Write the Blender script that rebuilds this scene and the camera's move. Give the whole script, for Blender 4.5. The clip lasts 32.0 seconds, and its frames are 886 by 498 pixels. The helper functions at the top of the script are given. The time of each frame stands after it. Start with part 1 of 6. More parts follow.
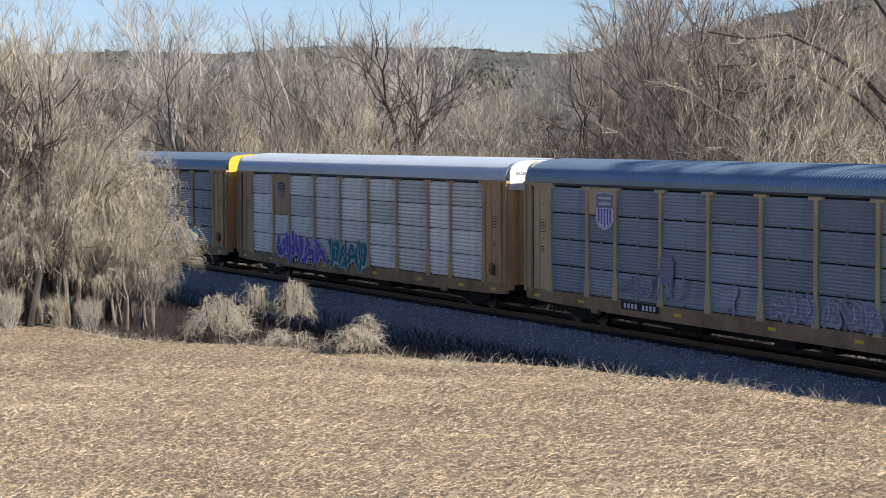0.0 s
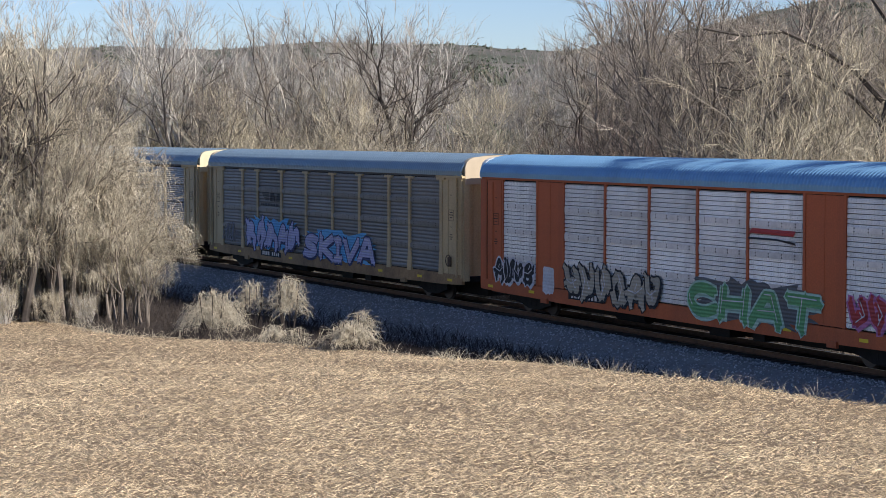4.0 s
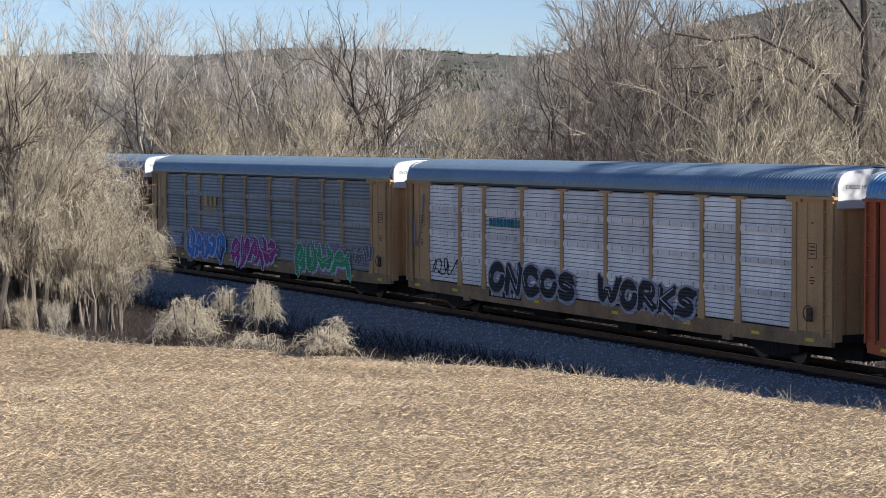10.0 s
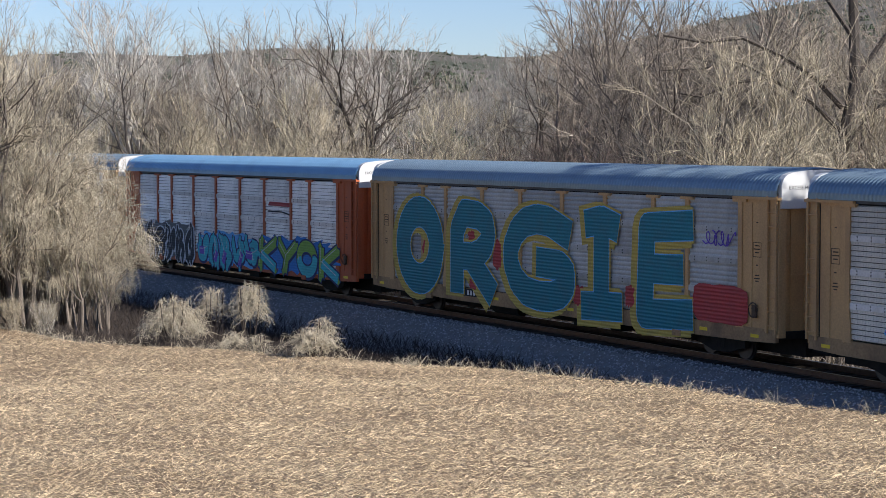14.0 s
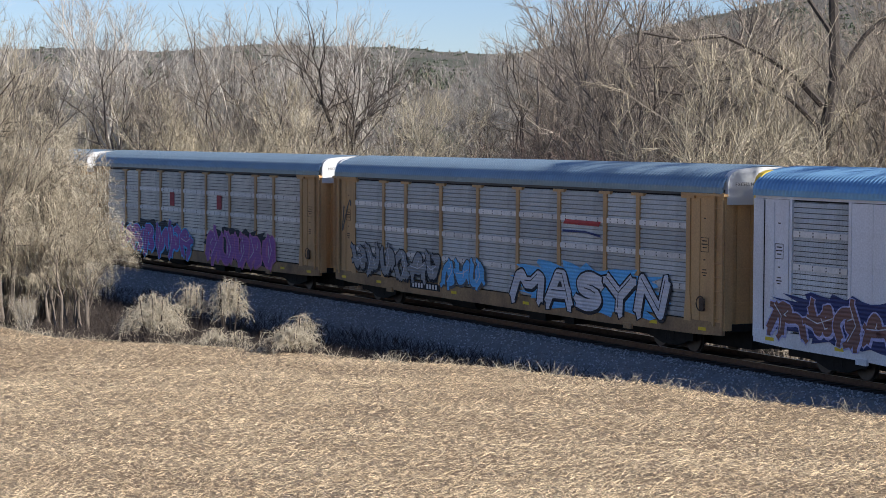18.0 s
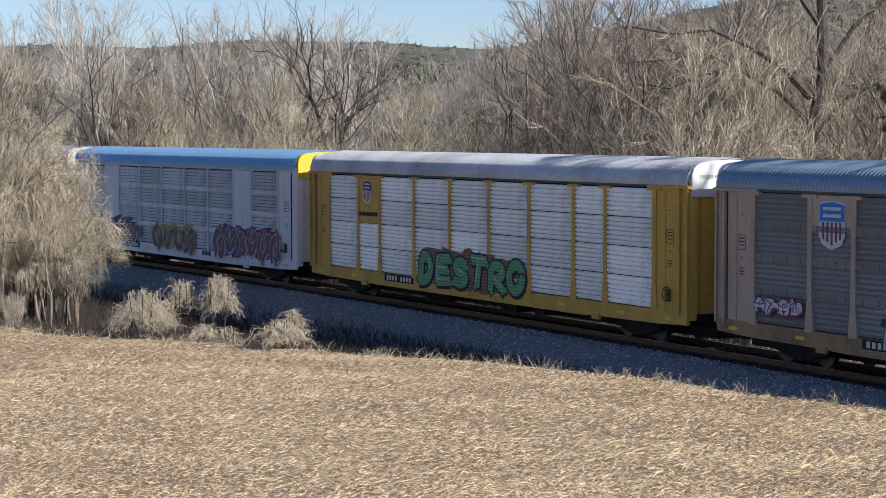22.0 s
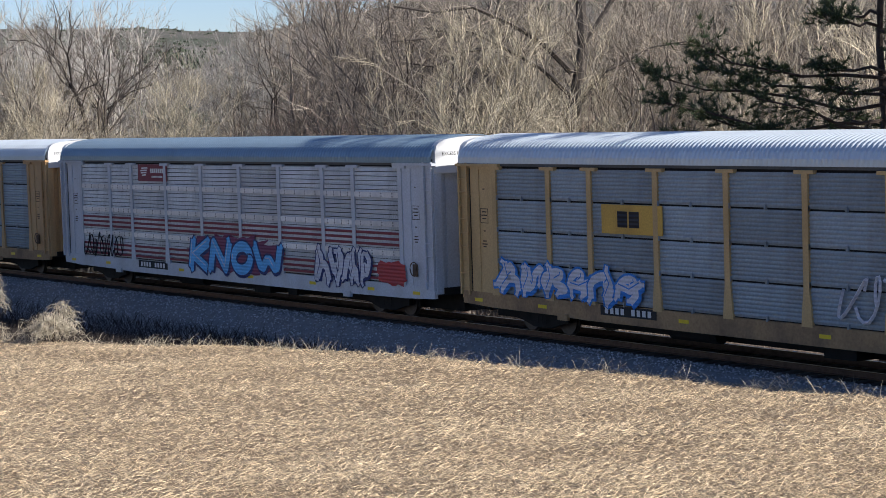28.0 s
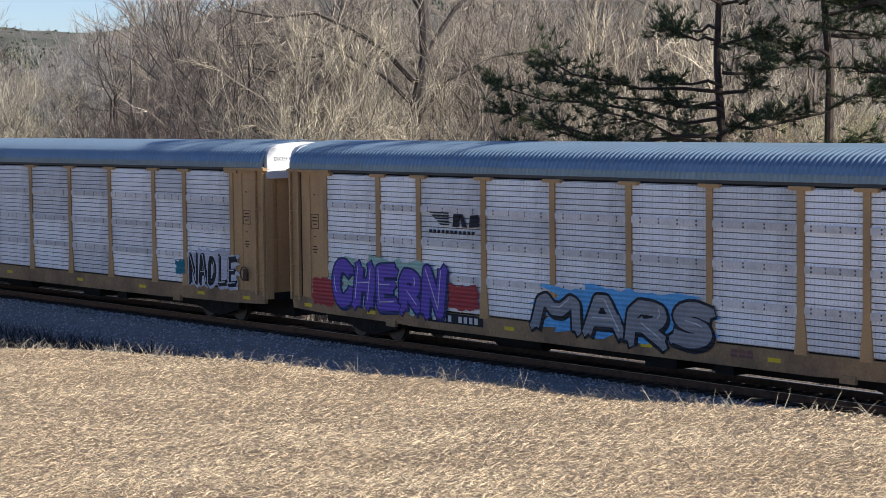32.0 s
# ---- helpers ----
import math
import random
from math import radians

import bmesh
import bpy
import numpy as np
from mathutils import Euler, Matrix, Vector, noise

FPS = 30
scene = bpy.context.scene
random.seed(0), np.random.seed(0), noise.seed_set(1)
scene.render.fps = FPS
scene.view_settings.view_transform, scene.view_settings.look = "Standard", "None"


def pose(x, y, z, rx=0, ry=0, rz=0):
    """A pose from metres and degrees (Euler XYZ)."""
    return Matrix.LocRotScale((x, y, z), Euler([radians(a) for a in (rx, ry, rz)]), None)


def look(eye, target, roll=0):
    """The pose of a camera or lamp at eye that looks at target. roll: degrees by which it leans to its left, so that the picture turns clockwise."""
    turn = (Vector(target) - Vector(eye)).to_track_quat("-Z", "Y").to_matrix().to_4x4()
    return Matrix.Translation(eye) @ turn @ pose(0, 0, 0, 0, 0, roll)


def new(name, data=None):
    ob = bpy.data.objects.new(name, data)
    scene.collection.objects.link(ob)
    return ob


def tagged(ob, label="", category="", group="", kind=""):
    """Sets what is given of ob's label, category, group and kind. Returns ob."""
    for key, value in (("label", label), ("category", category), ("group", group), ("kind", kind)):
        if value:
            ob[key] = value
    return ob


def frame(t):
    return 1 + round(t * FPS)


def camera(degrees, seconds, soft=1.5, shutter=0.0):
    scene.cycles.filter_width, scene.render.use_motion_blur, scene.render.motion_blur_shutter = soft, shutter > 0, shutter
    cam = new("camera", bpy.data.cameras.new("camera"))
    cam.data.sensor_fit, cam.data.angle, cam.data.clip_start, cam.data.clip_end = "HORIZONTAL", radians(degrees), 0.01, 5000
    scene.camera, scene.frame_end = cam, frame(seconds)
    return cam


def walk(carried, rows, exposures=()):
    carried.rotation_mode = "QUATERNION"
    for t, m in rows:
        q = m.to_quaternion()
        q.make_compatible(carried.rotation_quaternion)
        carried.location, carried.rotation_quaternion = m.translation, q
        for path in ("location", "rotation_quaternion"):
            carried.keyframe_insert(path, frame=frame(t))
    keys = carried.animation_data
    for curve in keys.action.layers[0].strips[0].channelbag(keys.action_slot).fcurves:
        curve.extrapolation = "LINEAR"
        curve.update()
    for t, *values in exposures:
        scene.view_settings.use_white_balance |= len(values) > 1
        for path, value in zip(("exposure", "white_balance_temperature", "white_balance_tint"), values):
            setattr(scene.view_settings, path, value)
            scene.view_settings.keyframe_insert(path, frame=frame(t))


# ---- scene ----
cam = camera(24.6, 32.0, soft=0.35)
EYE = (0.0, 0.0, 6.99)

# ---- camera: held by hand at one spot, panning slowly to the right ----
AIM = [
    (0.0, 86.790, 0.151, -0.008), (0.5, 86.729, 0.147, -0.016), (1.0, 86.669, 0.128, -0.025), (1.5, 86.653, 0.101, -0.084),
    (2.0, 86.640, 0.082, -0.094), (2.5, 86.655, -0.007, -0.154), (3.0, 86.651, -0.048, -0.173), (3.5, 86.670, -0.048, -0.158),
    (5.5, 86.709, 0.171, -0.174), (6.0, 86.673, 0.184, -0.238), (6.5, 86.700, 0.144, -0.347), (7.0, 86.710, 0.164, -0.467),
    (7.5, 86.738, 0.229, -0.561), (8.0, 86.744, 0.302, -0.629), (8.5, 86.762, 0.283, -0.680), (9.0, 86.771, 0.298, -0.755),
    (9.5, 86.800, 0.297, -0.823), (10.0, 86.842, 0.220, -0.906), (10.5, 86.874, 0.157, -0.975), (11.0, 86.887, 0.164, -1.056),
    (11.5, 86.904, 0.167, -1.105), (12.0, 86.922, 0.157, -1.155), (12.5, 86.925, 0.150, -1.168), (13.0, 86.912, 0.112, -1.159),
    (13.5, 86.892, 0.036, -1.163), (14.0, 86.871, 0.025, -1.241), (14.5, 86.864, -0.009, -1.341), (16.5, 86.895, -0.155, -1.604),
    (17.0, 86.906, -0.142, -1.719), (17.5, 86.841, -0.192, -1.766), (18.0, 86.783, -0.188, -1.790), (18.5, 86.733, -0.164, -1.828),
    (19.0, 86.713, -0.176, -1.883), (19.5, 86.684, -0.138, -1.910), (20.0, 86.623, -0.071, -1.928), (20.5, 86.590, -0.038, -1.970),
    (21.0, 86.602, -0.008, -2.029), (21.5, 86.612, 0.080, -2.078), (22.0, 86.637, 0.103, -2.104), (22.5, 86.660, 0.152, -2.112),
    (23.0, 86.708, 0.197, -2.180), (23.5, 86.766, 0.154, -2.252), (24.0, 86.782, 0.148, -2.300), (24.5, 86.744, 0.277, -2.432),
    (25.0, 86.727, 0.422, -2.715), (25.5, 86.676, 0.558, -3.857), (26.0, 86.608, 0.681, -5.401), (26.5, 86.431, 0.975, -7.705),
    (28.5, 85.897, 1.922, -8.878), (29.0, 85.837, 1.848, -9.337), (29.5, 85.969, 1.672, -9.497), (30.0, 86.137, 1.466, -9.569),
    (30.5, 86.231, 1.339, -9.628), (31.0, 86.258, 1.172, -9.842), (31.5, 86.222, 0.872, -10.857), (32.0, 86.096, 0.702, -13.148),
]
walk(cam, [(t, pose(*EYE, rx, ry, rz)) for t, rx, ry, rz in AIM],
     exposures=[(0.0, 0.4), (25.0, 0.4), (28.5, 0.45), (32.0, 0.52)])

# ---- sky and sun ----
TRACK_Y, TRACK_TURN, TRACK_CURVE = 83.416, 1.09699, 0.00094175   # the rails: a wide arc


def rail_pose(s):
    """Plan position and turn of the track's centre line, s metres along it."""
    a = TRACK_TURN + TRACK_CURVE * s
    return ((math.sin(a) - math.sin(TRACK_TURN)) / TRACK_CURVE,
            TRACK_Y + (math.cos(a) - math.cos(TRACK_TURN)) / TRACK_CURVE, a)


def beside(s, lat):
    """The plan point lat metres to the camera's side of the track."""
    x, y, a = rail_pose(s)
    return x - lat * math.sin(a), y - lat * math.cos(a)


SUN = Vector((0.806, -0.592, 0.60)).normalized()       # towards the sun
world = bpy.data.worlds.new("sky")
scene.world = world
world.use_nodes = True
wn = world.node_tree.nodes
sky = wn.new("ShaderNodeTexSky")
sky.sky_type = "NISHITA"
sky.sun_disc = False
sky.sun_elevation = math.asin(SUN.z)
sky.sun_rotation = math.atan2(SUN.x, SUN.y)
sky.altitude, sky.air_density, sky.dust_density, sky.ozone_density = 300, 1.0, 0.1, 2.5
wn["Background"].inputs["Strength"].default_value = 0.072
clear = wn.new("ShaderNodeMix")
clear.data_type, clear.blend_type = "RGBA", "MULTIPLY"
clear.inputs["Factor"].default_value = 1.0
clear.inputs["B"].default_value = (0.90, 0.99, 1.30, 1)      # a clear cold winter blue
world.node_tree.links.new(sky.outputs[0], clear.inputs["A"])
world.node_tree.links.new(clear.outputs["Result"], wn["Background"].inputs["Color"])
sun_data = bpy.data.lights.new("sun", "SUN")
sun_data.energy, sun_data.angle, sun_data.color = 5.0, radians(0.53), (1.0, 0.965, 0.925)
sun = new("sun", sun_data)
sun.matrix_world = look(SUN * 100, (0, 0, 0))

# ---- materials ----
MATS = {}


def mat(name, base, rough=0.8, metal=0.0, var=0.25, scale=4.0, bump=0.0, fine=40.0, tint=None, per_object=0.0, spec=0.3,
        per_island=0.0, streak=0.0):
    """Procedural surface: base colour broken up by coarse and fine noise, with fine relief."""
    if name in MATS:
        return MATS[name]
    m = bpy.data.materials.new(name)
    m.use_nodes = True
    nt = m.node_tree
    n, l = nt.nodes, nt.links
    b = n["Principled BSDF"]
    b.inputs["Roughness"].default_value, b.inputs["Metallic"].default_value = rough, metal
    b.inputs["Specular IOR Level"].default_value = spec
    co = n.new("ShaderNodeTexCoord")
    n1, n2 = n.new("ShaderNodeTexNoise"), n.new("ShaderNodeTexNoise")
    n1.inputs["Scale"].default_value, n2.inputs["Scale"].default_value = scale, fine
    n1.inputs["Detail"].default_value = n2.inputs["Detail"].default_value = 4
    src = co.outputs["Object"]
    if streak:
        mp = n.new("ShaderNodeMapping")
        mp.inputs["Scale"].default_value = (1, 1, 1 / streak)
        l.new(src, mp.inputs["Vector"])
        l.new(mp.outputs[0], n1.inputs["Vector"])
    else:
        l.new(src, n1.inputs["Vector"])
    l.new(src, n2.inputs["Vector"])
    mix = n.new("ShaderNodeMix")
    mix.data_type = "RGBA"
    t = tint or tuple(c * 0.45 for c in base)
    mix.inputs["A"].default_value, mix.inputs["B"].default_value = (*base, 1), (*t, 1)
    ramp = n.new("ShaderNodeMapRange")
    ramp.inputs["From Min"].default_value, ramp.inputs["From Max"].default_value = 0.42, 0.75
    ramp.inputs["To Max"].default_value = min(1.0, var * 2.2)
    l.new(n1.outputs["Fac"], ramp.inputs["Value"])
    l.new(ramp.outputs["Result"], mix.inputs["Factor"])
    hsv = n.new("ShaderNodeHueSaturation")
    l.new(mix.outputs["Result"], hsv.inputs["Color"])
    va = n.new("ShaderNodeMapRange")
    va.inputs["To Min"].default_value, va.inputs["To Max"].default_value = 1 - var, 1 + var
    l.new(n2.outputs["Fac"], va.inputs["Value"])
    val = va.outputs["Result"]
    for amount, node, sock in ((per_object, "ShaderNodeObjectInfo", "Random"), (per_island, "ShaderNodeNewGeometry", "Random Per Island")):
        if amount:
            oi = n.new(node)
            r = n.new("ShaderNodeMapRange")
            r.inputs["To Min"].default_value, r.inputs["To Max"].default_value = 1 - amount, 1 + amount
            l.new(oi.outputs[sock], r.inputs["Value"])
            mul = n.new("ShaderNodeMath")
            mul.operation = "MULTIPLY"
            l.new(val, mul.inputs[0])
            l.new(r.outputs["Result"], mul.inputs[1])
            val = mul.outputs[0]
    l.new(val, hsv.inputs["Value"])
    l.new(hsv.outputs["Color"], b.inputs["Base Color"])
    if bump:
        bp = n.new("ShaderNodeBump")
        bp.inputs["Strength"].default_value, bp.inputs["Distance"].default_value = bump, 0.02
        l.new(n2.outputs["Fac"], bp.inputs["Height"])
        l.new(bp.outputs["Normal"], b.inputs["Normal"])
    MATS[name] = m
    return m


# ---- letters ----
_glyph = {}


def lettering(text, bold):
    """One letter of the built-in font as a flat mesh: (vertices, faces)."""
    key = (text, round(bold, 3))
    if key not in _glyph:
        c = bpy.data.curves.new("lettering", "FONT")
        c.body, c.offset, c.extrude, c.resolution_u = text, bold, 0.01, 3
        ob = bpy.data.objects.new("lettering", c)
        scene.collection.objects.link(ob)
        me = bpy.data.meshes.new_from_object(ob.evaluated_get(bpy.context.evaluated_depsgraph_get()))
        _glyph[key] = [tuple(p.co) for p in me.vertices], [tuple(p.vertices) for p in me.polygons]
        if text == "I":      # a serif I, as sprayed letters have
            r = bold * 0.6
            o = [(-r, -r), (0.5 + r, -r), (0.5 + r, 0.2 + r), (0.36 + r, 0.2 + r), (0.36 + r, 0.5 - r), (0.5 + r, 0.5 - r), (0.5 + r, 0.7 + r), (-r, 0.7 + r), (-r, 0.5 - r), (0.14 - r, 0.5 - r), (0.14 - r, 0.2 + r), (-r, 0.2 + r)]
            _glyph[key] = [(x, y, z) for z in (-0.01, 0.01) for x, y in o], [tuple(range(23, 11, -1)), tuple(range(12))] + [(i, (i + 1) % 12, 12 + (i + 1) % 12, 12 + i) for i in range(12)]
        bpy.data.objects.remove(ob)
        bpy.data.curves.remove(c)
        bpy.data.meshes.remove(me)
    return _glyph[key]


for ch in "EXCSHIGTAR":
    lettering(ch, 0.0)


# ---- mesh helpers ----
class Form:
    """Collects vertices and faces of one mesh."""

    def __init__(self):
        self.v, self.f = [], []

    def add(self, verts, faces):
        k = len(self.v)
        self.v += [tuple(p) for p in verts]
        self.f += [tuple(i + k for i in q) for q in faces]
        return self

    def box(self, x0, x1, y0, y1, z0, z1, bevel=0.0):
        c = bevel
        if not c:
            v = [(x, y, z) for z in (z0, z1) for x, y in ((x0, y0), (x1, y0), (x1, y1), (x0, y1))]
            return self.add(v, [(3, 2, 1, 0), (4, 5, 6, 7), (0, 1, 5, 4), (1, 2, 6, 5), (2, 3, 7, 6), (3, 0, 4, 7)])
        ring = lambda d: [(x0 + d, y0), (x1 - d, y0), (x1, y0 + d), (x1, y1 - d), (x1 - d, y1), (x0 + d, y1), (x0, y1 - d), (x0, y0 + d)]
        inner = [(x0 + c, y0 + c)] * 0 + ring(c)
        sh = lambda pts: [(min(max(x, x0 + c), x1 - c), min(max(y, y0 + c), y1 - c)) for x, y in pts]
        v = [(x, y, z0) for x, y in sh(inner)] + [(x, y, z0 + c) for x, y in inner] + [(x, y, z1 - c) for x, y in inner] + [(x, y, z1) for x, y in sh(inner)]
        f = [tuple(range(7, -1, -1)), tuple(range(24, 32))]
        for k in range(3):
            f += [(k * 8 + i, k * 8 + (i + 1) % 8, k * 8 + 8 + (i + 1) % 8, k * 8 + 8 + i) for i in range(8)]
        return self.add(v, f)

    def prism(self, outline, y0, y1):
        """An outline in x and z, pushed from y0 to y1."""
        n = len(outline)
        v = [(x, y0, z) for x, z in outline] + [(x, y1, z) for x, z in outline]
        return self.add(v, [tuple(range(n)), tuple(range(2 * n - 1, n - 1, -1))] + [(i, n + i, n + (i + 1) % n, (i + 1) % n) for i in range(n)])

    def tube(self, pts, radii, sides=6, caps=True):
        pts = [Vector(p) for p in pts]
        k0, n = len(self.v), len(pts)
        up = Vector((0, 0, 1))
        for i, p in enumerate(pts):
            d = (pts[min(i + 1, n - 1)] - pts[max(i - 1, 0)]).normalized()
            a = d.cross(up if abs(d.z) < 0.95 else Vector((1, 0, 0))).normalized()
            b = d.cross(a)
            r = radii[i]
            for j in range(sides):
                w = math.tau * j / sides
                q = p + (a * math.cos(w) + b * math.sin(w)) * r
                self.v.append((q.x, q.y, q.z))
        for i in range(n - 1):
            for j in range(sides):
                a0, a1 = k0 + i * sides + j, k0 + i * sides + (j + 1) % sides
                self.f.append((a0, a1, a1 + sides, a0 + sides))
        if caps:
            self.f.append(tuple(range(k0 + sides - 1, k0 - 1, -1)))
            self.f.append(tuple(range(k0 + (n - 1) * sides, k0 + n * sides)))
        return self

    def mesh(self, name, material, smooth=False):
        me = bpy.data.meshes.new(name)
        me.from_pydata(self.v, [], self.f)
        me.materials.append(material)
        if smooth:
            me.polygons.foreach_set("use_smooth", [True] * len(me.polygons))
        return me


def part(name, form, material=None, parent=None, label="", at=None, smooth=False):
    """One mesh object, under a thing or a part where parent is given. form: a Form or a finished mesh."""
    ob = new(name, form.mesh(name, material, smooth) if isinstance(form, Form) else form)
    if parent is not None:
        ob.parent = parent
    if at is not None:
        ob.matrix_basis = at
    return tagged(ob, label)


def bulk(name, verts, faces, material):
    """A large mesh from arrays; every face has the same number of corners."""
    me = bpy.data.meshes.new(name)
    verts, faces = np.asarray(verts, np.float32), np.asarray(faces, np.int32)
    k = faces.shape[1]
    me.vertices.add(len(verts))
    me.vertices.foreach_set("co", verts.ravel())
    me.loops.add(faces.size)
    me.loops.foreach_set("vertex_index", faces.ravel())
    me.polygons.add(len(faces))
    me.polygons.foreach_set("loop_start", np.arange(0, faces.size, k, dtype=np.int32))
    me.polygons.foreach_set("loop_total", np.full(len(faces), k, np.int32))
    me.materials.append(material)
    me.update(calc_edges=True)
    return me


# ---- ground, track bed and rails ----
CREST_S = (-80, -10, 2, 8, 13.5, 19, 29, 33.5, 41, 50, 75)
CREST_LAT = (17, 16, 14.7, 10.4, 8.0, 7.0, 6.1, 5.7, 5.2, 5.1, 5.0)
CREST_Z = (-0.5, -0.5, -0.5, -0.5, -0.45, -0.2, 0.25, 0.32, 0.52, 0.9, 1.3)


def ground_height(x, y):
    """Arrays of plan points to ground heights: field, crest, ditch and flat woodland beyond the track."""
    # nearest point on the arc, seen from the arc's centre
    r = 1 / TRACK_CURVE
    cx, cy = -math.sin(TRACK_TURN) * r, TRACK_Y - math.cos(TRACK_TURN) * r
    ang = np.arctan2(x - cx, y - cy)
    s = (ang - TRACK_TURN) * r
    lat = r - np.hypot(x - cx, y - cy)
    s = np.clip(s, -400, 400)
    cl, cz = np.interp(s, CREST_S, CREST_LAT), np.interp(s, CREST_S, CREST_Z)
    ditch = -1.15
    k = np.clip((lat - 3.6) / np.maximum(cl - 3.6, 0.3), 0, 1)
    bank = ditch + (cz - ditch) * k ** 3.5
    field = cz + 0.05 * np.sin(x * 0.9 + y * 0.4) * np.sin(y * 0.55 - x * 0.2) - np.clip(lat - cl, 0, 200) * 0.002
    far = ditch - 1.6 * np.clip((-lat - 4.2) / 4, 0, 1) + np.clip(-lat - 30, 0, 400) * 0.012
    return np.where(lat > cl, field, np.where(lat > 3.6, bank, np.where(lat < -4.2, far, ditch))), s, lat


def lines(parts):
    out = []
    for a, b, step in parts:
        out += list(np.arange(a, b, step))
    return np.array(out + [parts[-1][1]])


straw_ground = mat("mown_straw_ground", (0.25, 0.178, 0.108), 0.95, var=0.8, scale=0.35, fine=30.0, bump=1.0, tint=(0.17, 0.115, 0.07))
xs = lines([(-2500, -300, 200), (-300, -60, 20), (-60, -20, 2), (-20, 45, 0.5), (45, 100, 3), (100, 400, 25), (400, 2500, 200)])
ys = lines([(-1500, -100, 100), (-100, 20, 10), (20, 100, 0.5), (100, 180, 4), (180, 500, 25), (500, 3500, 250)])
gx, gy = np.meshgrid(xs, ys)
gz, _, _ = ground_height(gx, gy)
nx = len(xs)
q = np.arange(nx * len(ys)).reshape(len(ys), nx)
faces = np.stack([q[:-1, :-1], q[:-1, 1:], q[1:, 1:], q[1:, :-1]], -1).reshape(-1, 4)
ground = part("ground", bulk("ground", np.stack([gx, gy, gz], -1).reshape(-1, 3), faces, straw_ground))
tagged(ground, "mown field of flattened dry straw-coloured grass", "ground", kind="structure")

RUN = np.arange(-170, 76, 1.0)
RAIL_TOP = 0.32            # height of the rails' running surface


def strip(name, profile, material, label, category):
    """A long form along the track from a profile of (lat, z)."""
    v, f = [], []
    n = len(profile)
    for i, s in enumerate(RUN):
        for lat, z in profile:
            v.append((*beside(s, lat), z + RAIL_TOP if z > -1 else z))
        if i:
            k = (i - 1) * n
            f += [(k + j, k + j + 1, k + n + j + 1, k + n + j) for j in range(n - 1)]
    me = bpy.data.meshes.new(name)
    me.from_pydata(v, [], f)
    me.materials.append(material)
    return part(name, me)


gravel = mat("grey_limestone_ballast", (0.20, 0.198, 0.197), 0.9, var=0.4, scale=3.0, fine=22.0, bump=1.0, tint=(0.16, 0.15, 0.14))
ballast = strip("ballast_bed", [(-4.4, -1.3), (-2.2, -0.24), (-1.3, -0.22), (1.3, -0.22), (2.0, -0.26), (4.3, -1.3)], gravel, "", "")
tagged(ballast, "bed of grey crushed stone ballast under the track", "ballast", kind="structure")
rust = mat("rusted_rail_steel", (0.16, 0.085, 0.05), 0.7, 0.4, var=0.35, scale=6, fine=60)
bright = mat("worn_rail_head", (0.55, 0.54, 0.52), 0.3, 1.0, var=0.1, scale=6, fine=80)
for side in (-0.755, 0.755):
    rail = strip("rail", [(side - 0.07, -0.17), (side - 0.07, -0.155), (side - 0.012, -0.14), (side - 0.012, -0.04), (side - 0.036, -0.03),
                          (side - 0.036, 0.0), (side + 0.036, 0.0), (side + 0.036, -0.03), (side + 0.012, -0.04), (side + 0.012, -0.14),
                          (side + 0.07, -0.155), (side + 0.07, -0.17)], rust, "", "")
    head = strip("rail_head", [(side - 0.034, -0.01), (side - 0.034, 0.003), (side + 0.034, 0.003), (side + 0.034, -0.01)], bright, "", "")
    head.parent = rail
    tagged(head, "bright worn running surface")
    tagged(rail, "rusty steel rail spiked to the sleepers", "rail", kind="structure")

# soil and rotten leaves on the bank between the ballast and the field, its shade painted in as extra darkness
SOIL = mat("shade_dark_bank_soil", (0.05, 0.039, 0.031), 0.95, var=0.45, scale=0.8, fine=14, bump=0.8)
ss, ks = np.arange(-60, 56, 0.5), np.linspace(0, 1, 14)
cl = np.interp(ss, CREST_S, CREST_LAT)
lat2 = 4.15 + (np.maximum(cl - 0.45, 4.2) - 4.15)[:, None] * ks[None]
xy = np.array([[beside(s, l) for l in row] for s, row in zip(ss, lat2)])
bz = ground_height(xy[..., 0], xy[..., 1])[0] + 0.02
q = np.arange(len(ss) * len(ks)).reshape(len(ss), len(ks))
faces = np.stack([q[:-1, :-1], q[:-1, 1:], q[1:, 1:], q[1:, :-1]], -1).reshape(-1, 4)
tagged(part("ditch_bank", bulk("ditch_bank", np.concatenate([xy, bz[..., None]], -1).reshape(-1, 3), faces, SOIL)), "soil bank between the ballast and the field, darkened in colour for shade", "ground", kind="structure")

# leaf litter under the woods beyond the track
LITTER = mat("brown_leaf_litter", (0.15, 0.105, 0.07), 0.95, var=0.45, scale=0.6, fine=12, bump=0.8)
ss, lats = np.arange(-200, 100, 4.0), np.array([-4.3, -5.2, -6.5, -8, -10, -14, -20, -30, -45, -70, -110])
xy = np.array([[beside(s, l) for l in lats] for s in ss])
fz = ground_height(xy[..., 0], xy[..., 1])[0] + 0.06
q = np.arange(len(ss) * len(lats)).reshape(len(ss), len(lats))
faces = np.stack([q[:-1, :-1], q[:-1, 1:], q[1:, 1:], q[1:, :-1]], -1).reshape(-1, 4)
floor = part("woodland_floor", bulk("woodland_floor", np.concatenate([xy, fz[..., None]], -1).reshape(-1, 3), faces[:, ::-1], LITTER))
tagged(floor, "brown leaf litter under the woods", "ground", kind="structure")
